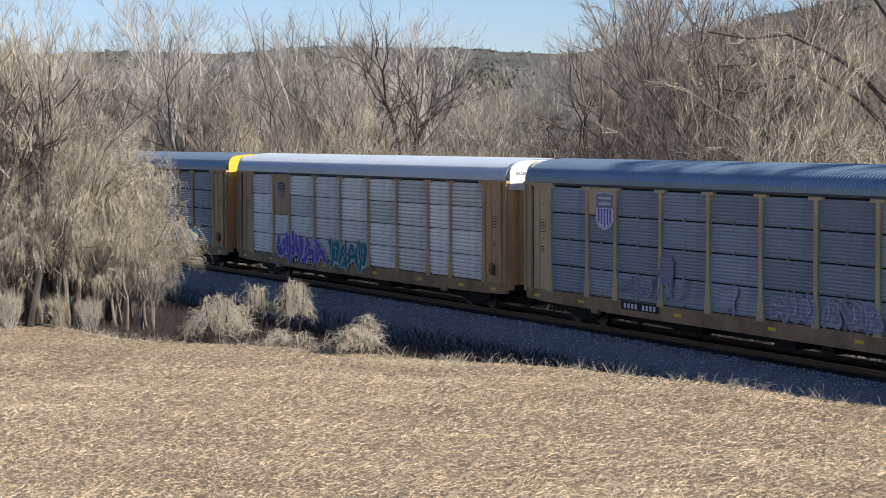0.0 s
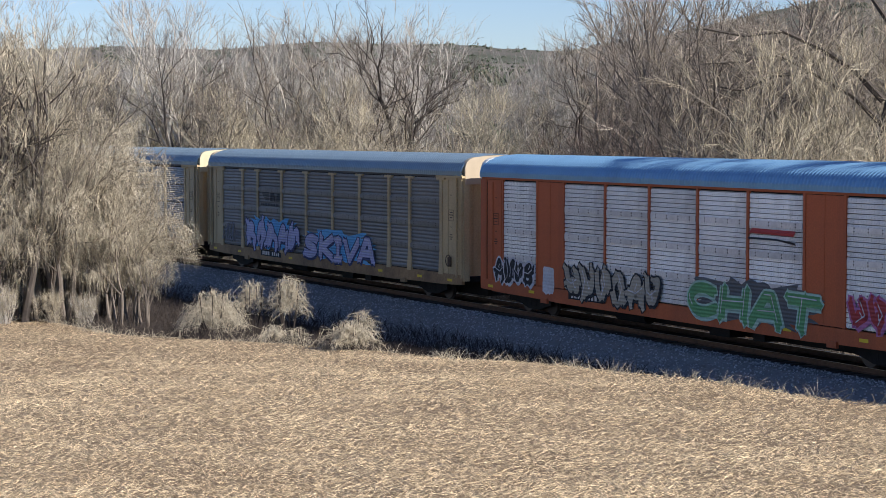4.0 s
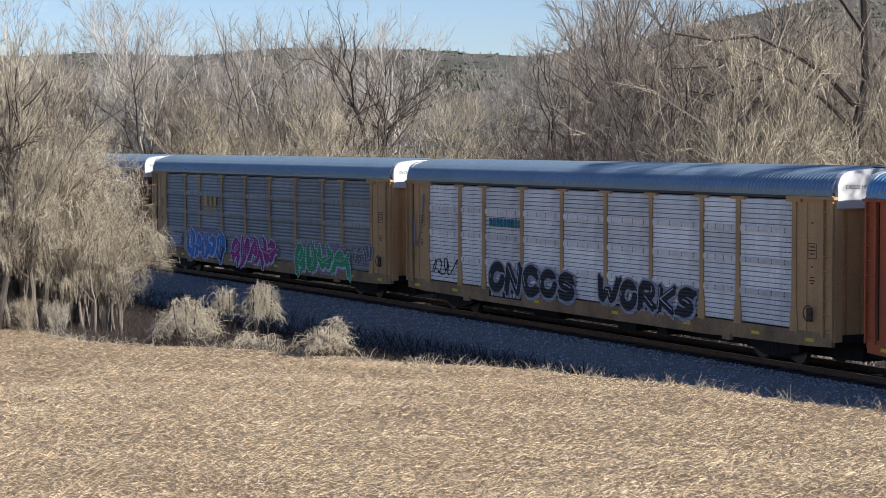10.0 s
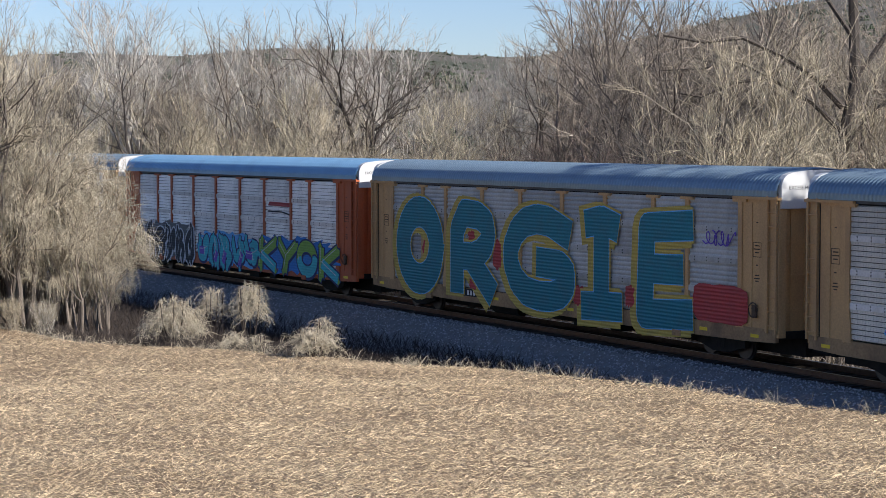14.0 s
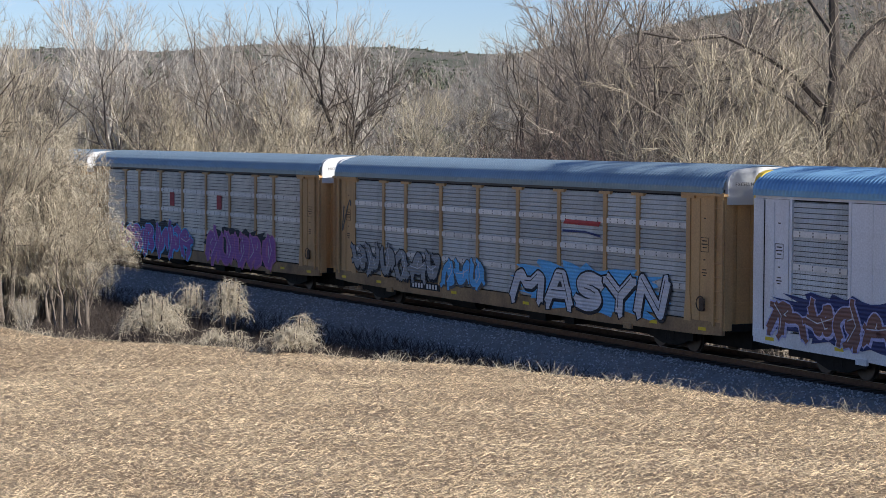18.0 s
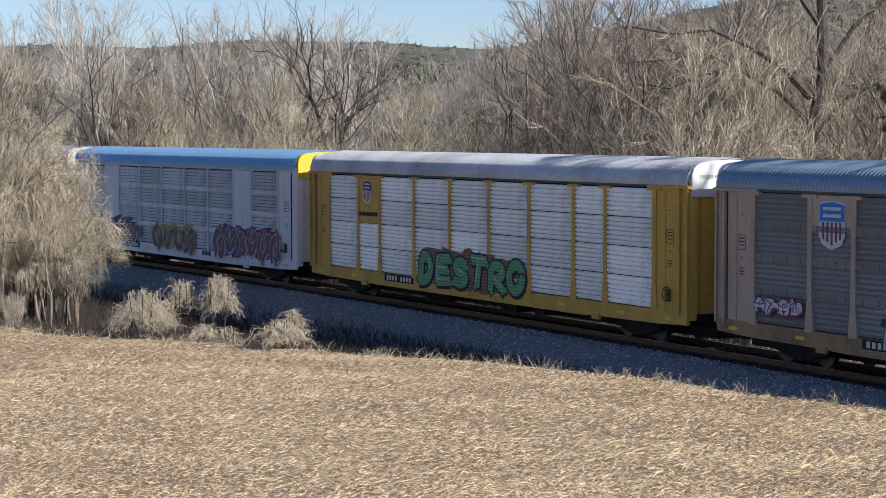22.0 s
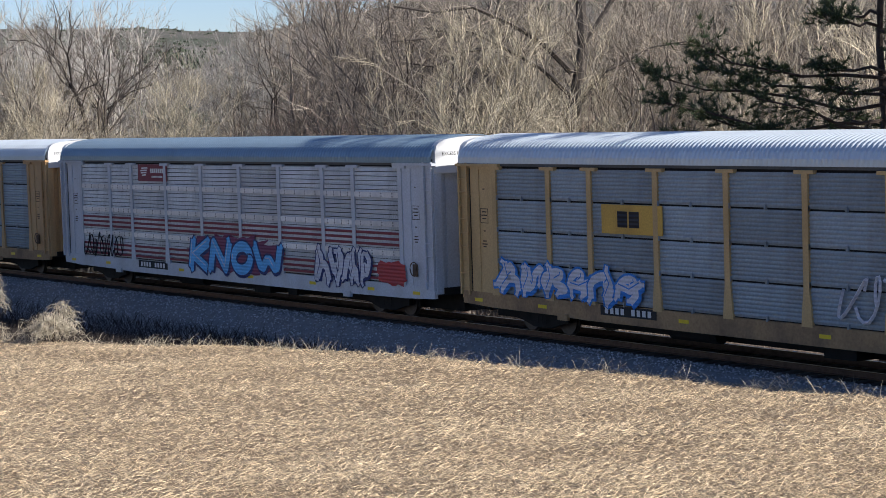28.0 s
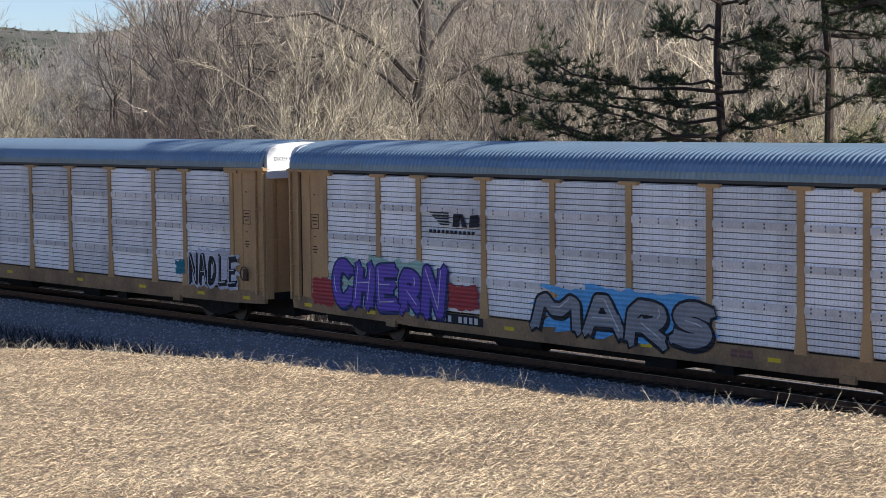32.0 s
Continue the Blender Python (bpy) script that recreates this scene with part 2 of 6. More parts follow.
# ---- the train: covered car carriers ----
PITCH = 28.4
POSTS = (1.7, 4.35, 6.25, 9.1, 11.9, 14.75, 17.5, 20.35, 22.25, 25.0)
HALF = 13.35
ROWS_Z = (1.46, 2.39, 3.32, 4.25, 5.18)
SKIN = -1.48


def steel_panels(name, base, dots=True, dirt=0.35, tint=(0.12, 0.105, 0.09)):
    """Galvanised panel sheet: mottled zinc, streaks of dirt, rows of tiny punched holes."""
    m = mat(name, base, 0.5, 0.04, var=dirt * 0.85, scale=1.1, fine=14, per_object=0.2, tint=tint, streak=3.0, spec=0.4)
    if dots:
        n, l = m.node_tree.nodes, m.node_tree.links
        co = n.new("ShaderNodeTexCoord")
        sep = n.new("ShaderNodeSeparateXYZ")
        l.new(co.outputs["Object"], sep.inputs[0])
        def stripe(axis, step, width):
            a, b, c = n.new("ShaderNodeMath"), n.new("ShaderNodeMath"), n.new("ShaderNodeMath")
            a.operation, b.operation, c.operation = "DIVIDE", "FRACT", "LESS_THAN"
            a.inputs[1].default_value, c.inputs[1].default_value = step, width
            l.new(sep.outputs[axis], a.inputs[0])
            l.new(a.outputs[0], b.inputs[0])
            l.new(b.outputs[0], c.inputs[0])
            return c.outputs[0]

        def joined(op, first, second):
            d = n.new("ShaderNodeMath")
            d.operation = op
            l.new(first, d.inputs[0])
            if isinstance(second, float):
                d.inputs[1].default_value = second
            else:
                l.new(second, d.inputs[1])
            return d.outputs[0]

        slots = joined("MULTIPLY", stripe("X", 0.17, 0.85), stripe("Z", 0.1465, 0.10))
        holes = joined("MULTIPLY", stripe("X", 0.115, 0.17), stripe("Z", 0.049, 0.5))
        fac = joined("MAXIMUM", slots, joined("MULTIPLY", holes, 0.5))
        mix = n.new("ShaderNodeMix")
        mix.data_type = "RGBA"
        mix.inputs["B"].default_value = (0.02, 0.02, 0.022, 1)
        p = n["Principled BSDF"]
        l.new(p.inputs["Base Color"].links[0].from_socket, mix.inputs["A"])
        l.new(fac, mix.inputs["Factor"])
        l.new(mix.outputs["Result"], p.inputs["Base Color"])
    return m


_panel = {}


def panel_mesh(width, kind, material):
    """One side panel, width metres: ribbed sheet; 'band' keeps a flat riveted strip along its top."""
    key = (round(width, 2), kind, material.name)
    if key in _panel:
        return _panel[key]
    if kind == "flat":
        w = width / 2
        f = Form().box(-w + 0.02, w - 0.02, -0.05, 0.03, -0.002, ROWS_Z[1] - ROWS_Z[0] + 0.002)
        f.box(-0.01, 0.01, -0.058, -0.05, 0, ROWS_Z[1] - ROWS_Z[0])
        _panel[key] = f.mesh("panel", material)
        return _panel[key]
    h = ROWS_Z[1] - ROWS_Z[0] - (0.05 if kind == "joint" else 0.012 if kind == "soft" else 0.03)
    ribs, deep = {"coarse": (6, 0.06), "joint": (8, 0.026), "soft": (6, 0.03), "band": (6, 0.036)}[kind]
    step = (h - 0.03) / ribs
    prof, z = [(0.0, 0.0), (0.0, 0.015)], 0.015
    for _ in range(ribs):
        if kind in ("coarse", "band"):       # slats with open slots between them
            gap = 0.22 if kind == "coarse" else 0.09
            prof += [(0.018, z + step * 0.02), (0.018, z + step * gap), (-deep, z + step * (gap + 0.03)), (0.012 - deep, z + step * 0.92), (0.0, z + step * 0.98)]
        else:                                # shallow pressed waves
            prof += [(-deep * 0.1, z + step * 0.06), (-deep * 0.7, z + step * 0.28), (-deep, z + step * 0.5), (-deep * 0.8, z + step * 0.75), (-deep * 0.1, z + step * 0.94)]
        z += step
    prof += [(0.0, h - 0.005), (0.0, h)]
    f = Form()
    n = len(prof)
    w = width / 2 - 0.02
    front = [(x, y, zz) for y, zz in prof for x in (-w, w)]
    f.add(front, [(2 * i, 2 * i + 1, 2 * i + 3, 2 * i + 2) for i in range(n - 1)])
    f.box(-w, w, 0.022, 0.04, 0, h)
    if kind == "joint":                      # hinge tabs that hang over the row's lower edge
        for x in (-w + 0.05, 0.0, w - 0.05):
            f.box(x - 0.03, x + 0.03, -0.07, 0.0, -0.05, 0.09)
    _panel[key] = f.mesh("panel", material)
    return _panel[key]


def band_mesh(width, material):
    """A flat strip over the joint of two panels, with dark rivets."""
    key = ("band", round(width, 2), material.name)
    if key not in _panel:
        w = width / 2 - 0.1
        f = Form().box(-w, w, -0.068, -0.03, -0.085, 0.085)
        g = Form()
        for i in range(4):
            for z in (-0.045, 0.045):
                x = -w + (i + 0.5) * w / 2
                g.box(x - 0.02, x + 0.02, -0.076, -0.066, z - 0.02, z + 0.02)
        me = bpy.data.meshes.new("band")
        me.from_pydata(f.v + g.v, [], f.f + [tuple(k + len(f.v) for k in q) for q in g.f])
        me.materials.append(material)
        me.materials.append(mat("dark_rivet", (0.03, 0.03, 0.03), 0.7))
        me.polygons.foreach_set("material_index", [0] * len(f.f) + [1] * len(g.f))
        _panel[key] = me
    return _panel[key]


def post_form(width=0.2):
    """Hat-section post with a flared foot and a wide cap."""
    a = width / 2
    f = Form()
    f.prism([(-a * 1.9, 1.38), (a * 1.9, 1.38), (a * 1.5, 1.85), (a, 2.25), (a, 5.1), (-a, 5.1), (-a, 2.25), (-a * 1.5, 1.85)], SKIN - 0.075, SKIN + 0.01)
    f.box(-0.34, 0.34, SKIN - 0.10, SKIN + 0.02, 5.1, 5.19)
    return f


def roof_mesh(material, ribs=156):
    """Curved roof sheet pressed into cross ribs, with a drip edge."""
    prof = [(-1.575, 5.28), (-1.57, 5.46), (-1.51, 5.63), (-1.40, 5.77), (-1.22, 5.89), (-0.92, 5.99), (-0.5, 6.06), (0, 6.10)]
    prof += [(-y, z) for y, z in prof[-2::-1]]
    v, f = [], []
    n = len(prof)
    L = 13.45
    xs_ = []
    step = 2 * L / ribs
    for i in range(ribs):
        x = -L + i * step
        xs_ += [(x, 0.0), (x + step * 0.3, 0.0), (x + step * 0.5, 0.03), (x + step * 0.8, 0.03)]
    xs_.append((L, 0.0))
    for x, d in xs_:
        for y, z in prof:
            k = 1 + (d * 0.6 if abs(y) > 0.01 else 0) / max(abs(y), 0.3)
            v.append((x, y * k if z > 5.45 else y, z + (d if z > 5.6 else 0)))
    for i in range(len(xs_) - 1):
        f += [(i * n + j, (i + 1) * n + j, (i + 1) * n + j + 1, i * n + j + 1) for j in range(n - 1)]
    me = bpy.data.meshes.new("roof")
    me.from_pydata(v, [], f)
    me.materials.append(material)
    return me


_roofs = {}


def ladder(parent, x, paint, side=SKIN):
    f = Form()
    for dx in (-0.21, 0.21):
        f.box(x + dx - 0.03, x + dx + 0.03, side - 0.12, side - 0.06, 1.32, 5.3)
    stiles = part("ladder", f, paint, parent)
    for i in range(10):
        z = 1.55 + i * 0.41
        part("rung", Form().tube([(x - 0.21, side - 0.10, z), (x + 0.21, side - 0.10, z)], [0.018] * 2, 5), paint, stiles)


def end_wall(parent, sign, paint, top):
    """End doors set between the corner posts, and the arched sheet above them."""
    x = sign * 13.32
    f = Form().box(min(x, x - sign * 0.06), max(x, x - sign * 0.06), -1.42, 1.42, 1.15, 4.95)
    door = part("end_door", f, paint, parent)
    for y in (-0.95, -0.45, 0.05, 0.5, 0.95):
        part("rib", Form().box(min(x, x + sign * 0.03), max(x, x + sign * 0.03), y - 0.03, y + 0.03, 1.2, 4.9), paint, door)
    for z in (2.0, 3.0, 4.0):
        part("rail", Form().box(min(x, x + sign * 0.04), max(x, x + sign * 0.04), -1.4, 1.4, z - 0.03, z + 0.03), paint, door)
    outline = [(-1.47, 4.95), (1.47, 4.95), (1.47, 5.62), (1.4, 5.81), (1.28, 5.92), (1.08, 5.99), (0.55, 6.05), (0, 6.07), (-0.55, 6.05), (-1.08, 5.99), (-1.28, 5.92), (-1.4, 5.81), (-1.47, 5.62)]
    x0, x1 = sorted((sign * 13.30, sign * 13.55))
    n = len(outline)
    g = Form()
    g.add([(x0, y, z) for y, z in outline] + [(x1, y, z) for y, z in outline],
          [tuple(range(n - 1, -1, -1)), tuple(range(n, 2 * n))] + [(i, (i + 1) % n, n + (i + 1) % n, n + i) for i in range(n)])
    cap = part("end_cap", g, top, parent)
    if sign > 0 and top is CAPW:
        stencil_words(cap, "EXCESS HEIGHT CAR", 13.553, -1.2, 0.3, 5.5, 0.11)
    return cap


def stencil_words(parent, text, x, y0, y1, z, high):
    """Black stencilled words across an end sheet."""
    f, pen = Form(), 0.0
    for ch in text:
        if ch == " ":
            pen += 0.35
            continue
        v, q = lettering(ch, 0.0)
        lo, hi = min(p[0] for p in v), max(p[0] for p in v)
        f.add([(x + 0.002 * (p[2] > 0), pen + p[0] - lo, p[1]) for p in v], q)
        pen += hi - lo + 0.10
    f.v = [(a, y0 + (y1 - y0) * b / pen, z + c * high / 0.7) for a, b, c in f.v]
    return part("stencil", f, mat("black_stencil_paint", (0.02, 0.02, 0.022), 0.7), parent, "black stencilled words")


def truck_parts(parent, x, iron, steel):
    """A two-axle bogie with its wheelsets; returns the wheelsets."""
    f = Form()
    for y in (-1.0, 1.0):
        f.prism([(-1.25, 0.38), (-1.25, 0.62), (-0.55, 0.72), (-0.35, 0.82), (0.35, 0.82), (0.55, 0.72), (1.25, 0.62), (1.25, 0.38), (0.95, 0.34), (0.4, 0.18), (-0.4, 0.18), (-0.95, 0.34)],
                y - 0.08, y + 0.08)
        for k in range(3):
            f.tube([((k - 1) * 0.2, y - 0.02, 0.3), ((k - 1) * 0.2, y - 0.02, 0.7)], [0.07, 0.07], 8)
    f.box(-0.25, 0.25, -1.1, 1.1, 0.5, 0.85)
    truck = part("truck", f, iron, parent, "black cast steel bogie", pose(x, 0, RAIL_TOP))
    made = []
    for dx in (-0.89, 0.89):
        g = Form()
        g.tube([(0, -1.02, 0), (0, 1.02, 0)], [0.08, 0.08], 8)
        for y in (-0.76, 0.76):
            g.tube([(0, y - 0.07, 0), (0, y - 0.02, 0), (0, y - 0.02, 0), (0, y + 0.06, 0)] if y > 0 else [(0, y - 0.06, 0), (0, y + 0.02, 0), (0, y + 0.02, 0), (0, y + 0.07, 0)],
                   [0.46, 0.46, 0.42, 0.42] if y > 0 else [0.42, 0.42, 0.46, 0.46], 20)
        made.append(part("wheelset", g, steel, truck, "", pose(dx, 0, 0.43)))
    return made


WHEELS = []
CARS = []


def make_car(spec):
    """One enclosed car carrier on its two bogies, near side at -y."""
    car = new("car_carrier")
    paint, panels = spec["paint"], spec["panels"]
    # black gear, coloured darker still to hold the shade under the car
    iron = mat("shade_black_gear", (0.018, 0.016, 0.015), 0.8, 0.2, var=0.4, scale=5, fine=30)
    steel = mat("worn_wheel_steel", (0.10, 0.085, 0.075), 0.5, 0.8, var=0.3, scale=5, fine=40)
    sill = spec.get("sill", GRIME if paint in (TAN, BEIGE, PINKTAN, GOLD) else paint)
    f = Form()
    f.prism([(-13.4, 1.43), (-13.4, 1.06), (-11.9, 1.0), (-8.6, 0.97), (-7.4, 0.93), (7.4, 0.93), (8.6, 0.97), (11.9, 1.0), (13.4, 1.06), (13.4, 1.43)], SKIN - 0.06, SKIN + 0.06)
    part("side_sill", f, sill, car)
    f = Form()
    f.prism([(-13.4, 1.43), (-13.4, 1.06), (-11.9, 1.0), (-8.6, 0.97), (-7.4, 0.93), (7.4, 0.93), (8.6, 0.97), (11.9, 1.0), (13.4, 1.06), (13.4, 1.43)], 1.42, 1.54)
    part("side_sill", f, sill, car)
    part("deck", Form().box(-13.38, 13.38, -1.41, 1.41, 1.15, 1.38), iron, car)
    f = Form().box(-13.3, 13.3, -0.35, 0.35, 0.58, 1.14)
    f.tube([(-4.5, -0.75, 0.8), (-2.6, -0.75, 0.8)], [0.24, 0.24], 10).box(1.5, 2.6, -1.1, -0.5, 0.6, 1.1).box(4.0, 4.6, -1.2, -0.6, 0.65, 1.12).tube([(-8, -0.9, 0.95), (8, -0.9, 0.95)], [0.03, 0.03], 5)
    part("centre_sill", f, iron, car)
    part("far_side", Form().box(-13.3, 13.3, 1.42, 1.46, 1.44, 5.39), panels, car, "ribbed steel side wall away from the field")
    # by default the near rail is painted dark as the shadow line below the roof
    part("top_rail", Form().box(-13.4, 13.4, SKIN - 0.03, SKIN + 0.05, 5.2, 5.39), spec.get("rail", RAILD), car)
    # added black sheet behind the panels, standing in for the car's unlit inside
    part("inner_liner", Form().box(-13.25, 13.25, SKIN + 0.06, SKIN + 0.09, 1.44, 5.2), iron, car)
    part("top_rail", Form().box(-13.4, 13.4, 1.43, 1.53, 5.3925, 5.42), spec.get("rail", spec["roof"]), car)
    if spec["roof"].name not in _roofs:
        _roofs[spec["roof"].name] = roof_mesh(spec["roof"])
    part("roof", _roofs[spec["roof"].name], None, car)
    # side panels, bay by bay
    edges = (1.72,) + POSTS[1:-1] + (24.98,)
    plates = spec.get("plates", {})
    for b in range(len(edges) - 1):
        x0, x1 = edges[b] - HALF, edges[b + 1] - HALF
        for r in range(4):
            m = plates.get((b, r), panels)
            k = "flat" if (b, r) in plates else spec["kind"]
            part("side_panel", panel_mesh(x1 - x0, k, m), None, car, at=pose((x0 + x1) / 2, SKIN, ROWS_Z[r]))
    if spec["kind"] in ("band", "soft"):
        strap = mat("dusty_band", (0.76, 0.73, 0.68), 0.6, var=0.25, scale=1.5, fine=14, per_object=0.15) if spec["kind"] == "band" else panels
        for b in range(len(edges) - 1):
            if (b, 0) in plates:
                continue
            x0, x1 = edges[b] - HALF, edges[b + 1] - HALF
            for r in (1, 2, 3):
                part("band", band_mesh(x1 - x0, strap), None, car, "flat riveted band", pose((x0 + x1) / 2, SKIN, ROWS_Z[r]))
    smooth = spec.get("smooth", False)
    key = ("post", paint.name, smooth)
    if key not in _panel:
        _panel[key] = (Form().box(-0.06, 0.06, SKIN - 0.07, SKIN + 0.01, 1.44, 5.2) if smooth else post_form()).mesh("post", paint)
    for x in POSTS:
        part("post", _panel[key], None, car, at=pose(x - HALF, 0, 0))
    # corner plates, ladders, ends, couplers
    for sgn in (-1, 1):
        x0, x1 = sorted((sgn * (HALF - 1.6), sgn * (HALF - 0.42)))
        f = Form().box(x0, x1, SKIN - 0.035, SKIN + 0.03, 1.33, 5.19)
        cp = part("corner_plate", f, paint, car)
        part("seam", Form().box(x0 + 0.45, x0 + 0.49, SKIN - 0.06, SKIN - 0.03, 1.4, 5.1), paint, cp)
        part("edge_strip", Form().box(x1 - 0.06, x1, SKIN - 0.065, SKIN - 0.03, 1.36, 5.15), paint, cp)
        xm, f = (x0 + x1) / 2 + 0.12, Form()
        for z0, z1 in ((3.5, 3.52), (3.92, 3.94)):
            f.box(xm - 0.2, xm + 0.2, SKIN - 0.04, SKIN - 0.036, z0, z1)
        for dx in (-0.2, 0.18):
            f.box(xm + dx, xm + dx + 0.02, SKIN - 0.04, SKIN - 0.036, 3.52, 3.92)
        for i, (z, w) in enumerate(((3.82, 0.12), (3.72, 0.15), (3.62, 0.1), (2.95, 0.1), (2.86, 0.13), (2.78, 0.08), (4.5, 0.05), (3.25, 0.05))):
            f.box(xm - w, xm + w, SKIN - 0.04, SKIN - 0.036, z, z + 0.035)
        tagged(part("stencil", f, mat("faded_stencil", (0.07, 0.05, 0.035), 0.8), cp), "stencilled data block of small bars", kind="stuff")
        xl = sorted((sgn * (HALF - 0.36), sgn * (HALF + 0.14)))
        part("corner_post", Form().box(xl[0], xl[1], SKIN - 0.03, SKIN + 0.25, 1.2, 5.2, 0.015), paint, car)
        # pieces of the corner: door edge, hinge blocks, a wheel for the hand brake
        part("door_edge", Form().box(*sorted((sgn * (HALF - 0.40), sgn * (HALF - 0.44))), SKIN - 0.045, SKIN + 0.02, 1.4, 5.15), iron, car)
        if sgn > 0:
            ring = [(HALF - 0.95 + 0.22 * math.cos(a * 0.5236), SKIN - 0.13, 1.95 + 0.22 * math.sin(a * 0.5236)) for a in range(13)]
            part("hand_brake", Form().tube(ring, [0.02] * 13, 5).box(HALF - 1.05, HALF - 0.85, SKIN - 0.11, SKIN - 0.04, 1.72, 2.1), mat("rusty_brake_gear", (0.12, 0.08, 0.055), 0.8, 0.2, var=0.35, scale=5, fine=30), car)
        if not smooth:
            part("cap_beam", Form().box(*sorted((sgn * (HALF - 2.0), sgn * (HALF + 0.2))), SKIN - 0.14, SKIN + 0.02, 5.19, 5.27), paint, car)
            ladder(car, sgn * (HALF - 0.12), paint)
        end_wall(car, sgn, paint, spec["cap"])
        f = Form().box(*sorted((sgn * 13.2, sgn * 13.95)), -0.14, 0.14, 0.72, 1.0).box(*sorted((sgn * 13.9, sgn * 14.19)), -0.2, 0.16, 0.68, 1.04, 0.03)
        part("coupler", f, iron, car)
        WHEELS.extend(truck_parts(car, sgn * 10.05, iron, steel))
    for x in (-8.4, 8.4):
        part("jacking_pad", Form().box(x - 0.22, x + 0.22, SKIN - 0.12, SKIN - 0.02, 0.86, 1.04), sill, car)
    for x in (-12.6, -9.4, -3.2, 2.0, 6.2, 9.8, 12.4):
        part("reflector", Form().box(x - 0.2, x + 0.2, SKIN - 0.066, SKIN - 0.06, 1.14, 1.24), REFLECT, car, "small yellow reflector strip")
    plate = part("number_plate", Form().box(-6.7, -4.3, SKIN - 0.068, SKIN - 0.06, 1.14, 1.42), mat("black_stencil_panel", (0.02, 0.02, 0.022), 0.7), car, "black panel with a row of white bars")
    for i in range(9):
        if i != 4:
            part("bar", Form().box(-6.5 + i * 0.23, -6.36 + i * 0.23, SKIN - 0.074, SKIN - 0.068, 1.19, 1.36), CAPW, plate)
    tagged(car, spec["label"], "freight car", "cars of the train")
    CARS.append(car)
    return car


STK = dict(rough=0.6, var=0.28, scale=1.2, fine=18, streak=3.0)
TAN = mat("tan_paint", (0.54, 0.335, 0.15), tint=(0.26, 0.16, 0.085), **STK)
BEIGE = mat("beige_paint", (0.56, 0.43, 0.24), tint=(0.30, 0.21, 0.11), **STK)
GOLD = mat("golden_tan_paint", (0.54, 0.37, 0.17), tint=(0.33, 0.21, 0.08), **STK)
GRIME = mat("grimy_sill_paint", (0.36, 0.23, 0.115), rough=0.7, var=0.4, scale=0.9, fine=14, tint=(0.12, 0.075, 0.05))
YELLOW = mat("yellow_paint", (0.58, 0.36, 0.07), tint=(0.34, 0.20, 0.05), **STK)
ORANGE = mat("orange_paint", (0.47, 0.115, 0.04), tint=(0.25, 0.07, 0.035), **STK)
MAROON = mat("dark_red_paint", (0.13, 0.045, 0.038), **STK)
WHITE = mat("white_paint", (0.74, 0.74, 0.76), tint=(0.52, 0.50, 0.48), **STK)
SILVER = mat("grey_paint", (0.52, 0.55, 0.59), tint=(0.38, 0.38, 0.37), **STK)
PINKTAN = mat("faded_tan_paint", (0.48, 0.37, 0.28), tint=(0.30, 0.22, 0.15), **STK)
CAPW = mat("white_end_sheet", (0.62, 0.62, 0.61), 0.5, var=0.06, scale=2, fine=20)
CAPY = mat("yellow_end_sheet", (0.75, 0.50, 0.05), 0.5, var=0.08, scale=2, fine=20)
CAPC = mat("cream_end_sheet", (0.66, 0.58, 0.38), 0.5, var=0.12, scale=2, fine=20)
CAPO = mat("pale_tan_end_sheet", (0.50, 0.40, 0.28), 0.5, var=0.08, scale=2, fine=20)
REFLECT = mat("yellow_reflector", (0.75, 0.55, 0.03), 0.4, var=0.1)
ROOFG = mat("galvanised_roof", (0.55, 0.60, 0.63), 0.40, 0.3, var=0.10, scale=0.8, fine=12, tint=(0.38, 0.39, 0.4), spec=0.12)
# darker, bluer copy of the galvanised roof: the shade's blue is in its colour
ROOFB = mat("shade_blue_roof", (0.21, 0.29, 0.355), 0.36, 0.5, var=0.14, scale=0.8, fine=12, tint=(0.15, 0.19, 0.22), spec=0.12)
ROOFS = mat("blue_roof", (0.19, 0.36, 0.54), 0.36, 0.4, var=0.12, scale=0.8, fine=12, tint=(0.09, 0.16, 0.28), spec=0.12)
ROOFD = mat("dirty_roof", (0.50, 0.51, 0.52), 0.45, 0.3, var=0.28, scale=0.5, fine=9, tint=(0.2, 0.19, 0.19), spec=0.12)
P_SLAT = steel_panels("bright_slatted_panels", (0.94, 0.93, 0.89), dots=False, dirt=0.28)
# dark rail colour paints in the shadow line under the roof's edge
RAILD = mat("shadow_gap_top_rail", (0.10, 0.105, 0.11), 0.7, var=0.3, scale=1.2, fine=14)
P_LIGHT = steel_panels("light_zinc_panels", (0.80, 0.77, 0.70), dots=False)
P_ZINC = steel_panels("bright_zinc_panels", (0.90, 0.89, 0.85), tint=(0.24, 0.22, 0.19))
P_GREY = steel_panels("grey_zinc_panels", (0.285, 0.30, 0.305), dots=False)
P_MID = steel_panels("mid_grey_zinc_panels", (0.43, 0.445, 0.44), dots=False)
P_DUST = steel_panels("dusty_zinc_panels", (0.60, 0.56, 0.48))
P_STEEL = steel_panels("steel_grey_panels", (0.52, 0.54, 0.55))
P_DARK = steel_panels("dark_weathered_panels", (0.19, 0.19, 0.185), dots=False)
P_BLUE = steel_panels("blue_grey_panels", (0.275, 0.32, 0.35), dots=False)
P_WHITE = steel_panels("white_zinc_panels", (0.93, 0.92, 0.89), tint=(0.3, 0.28, 0.25))

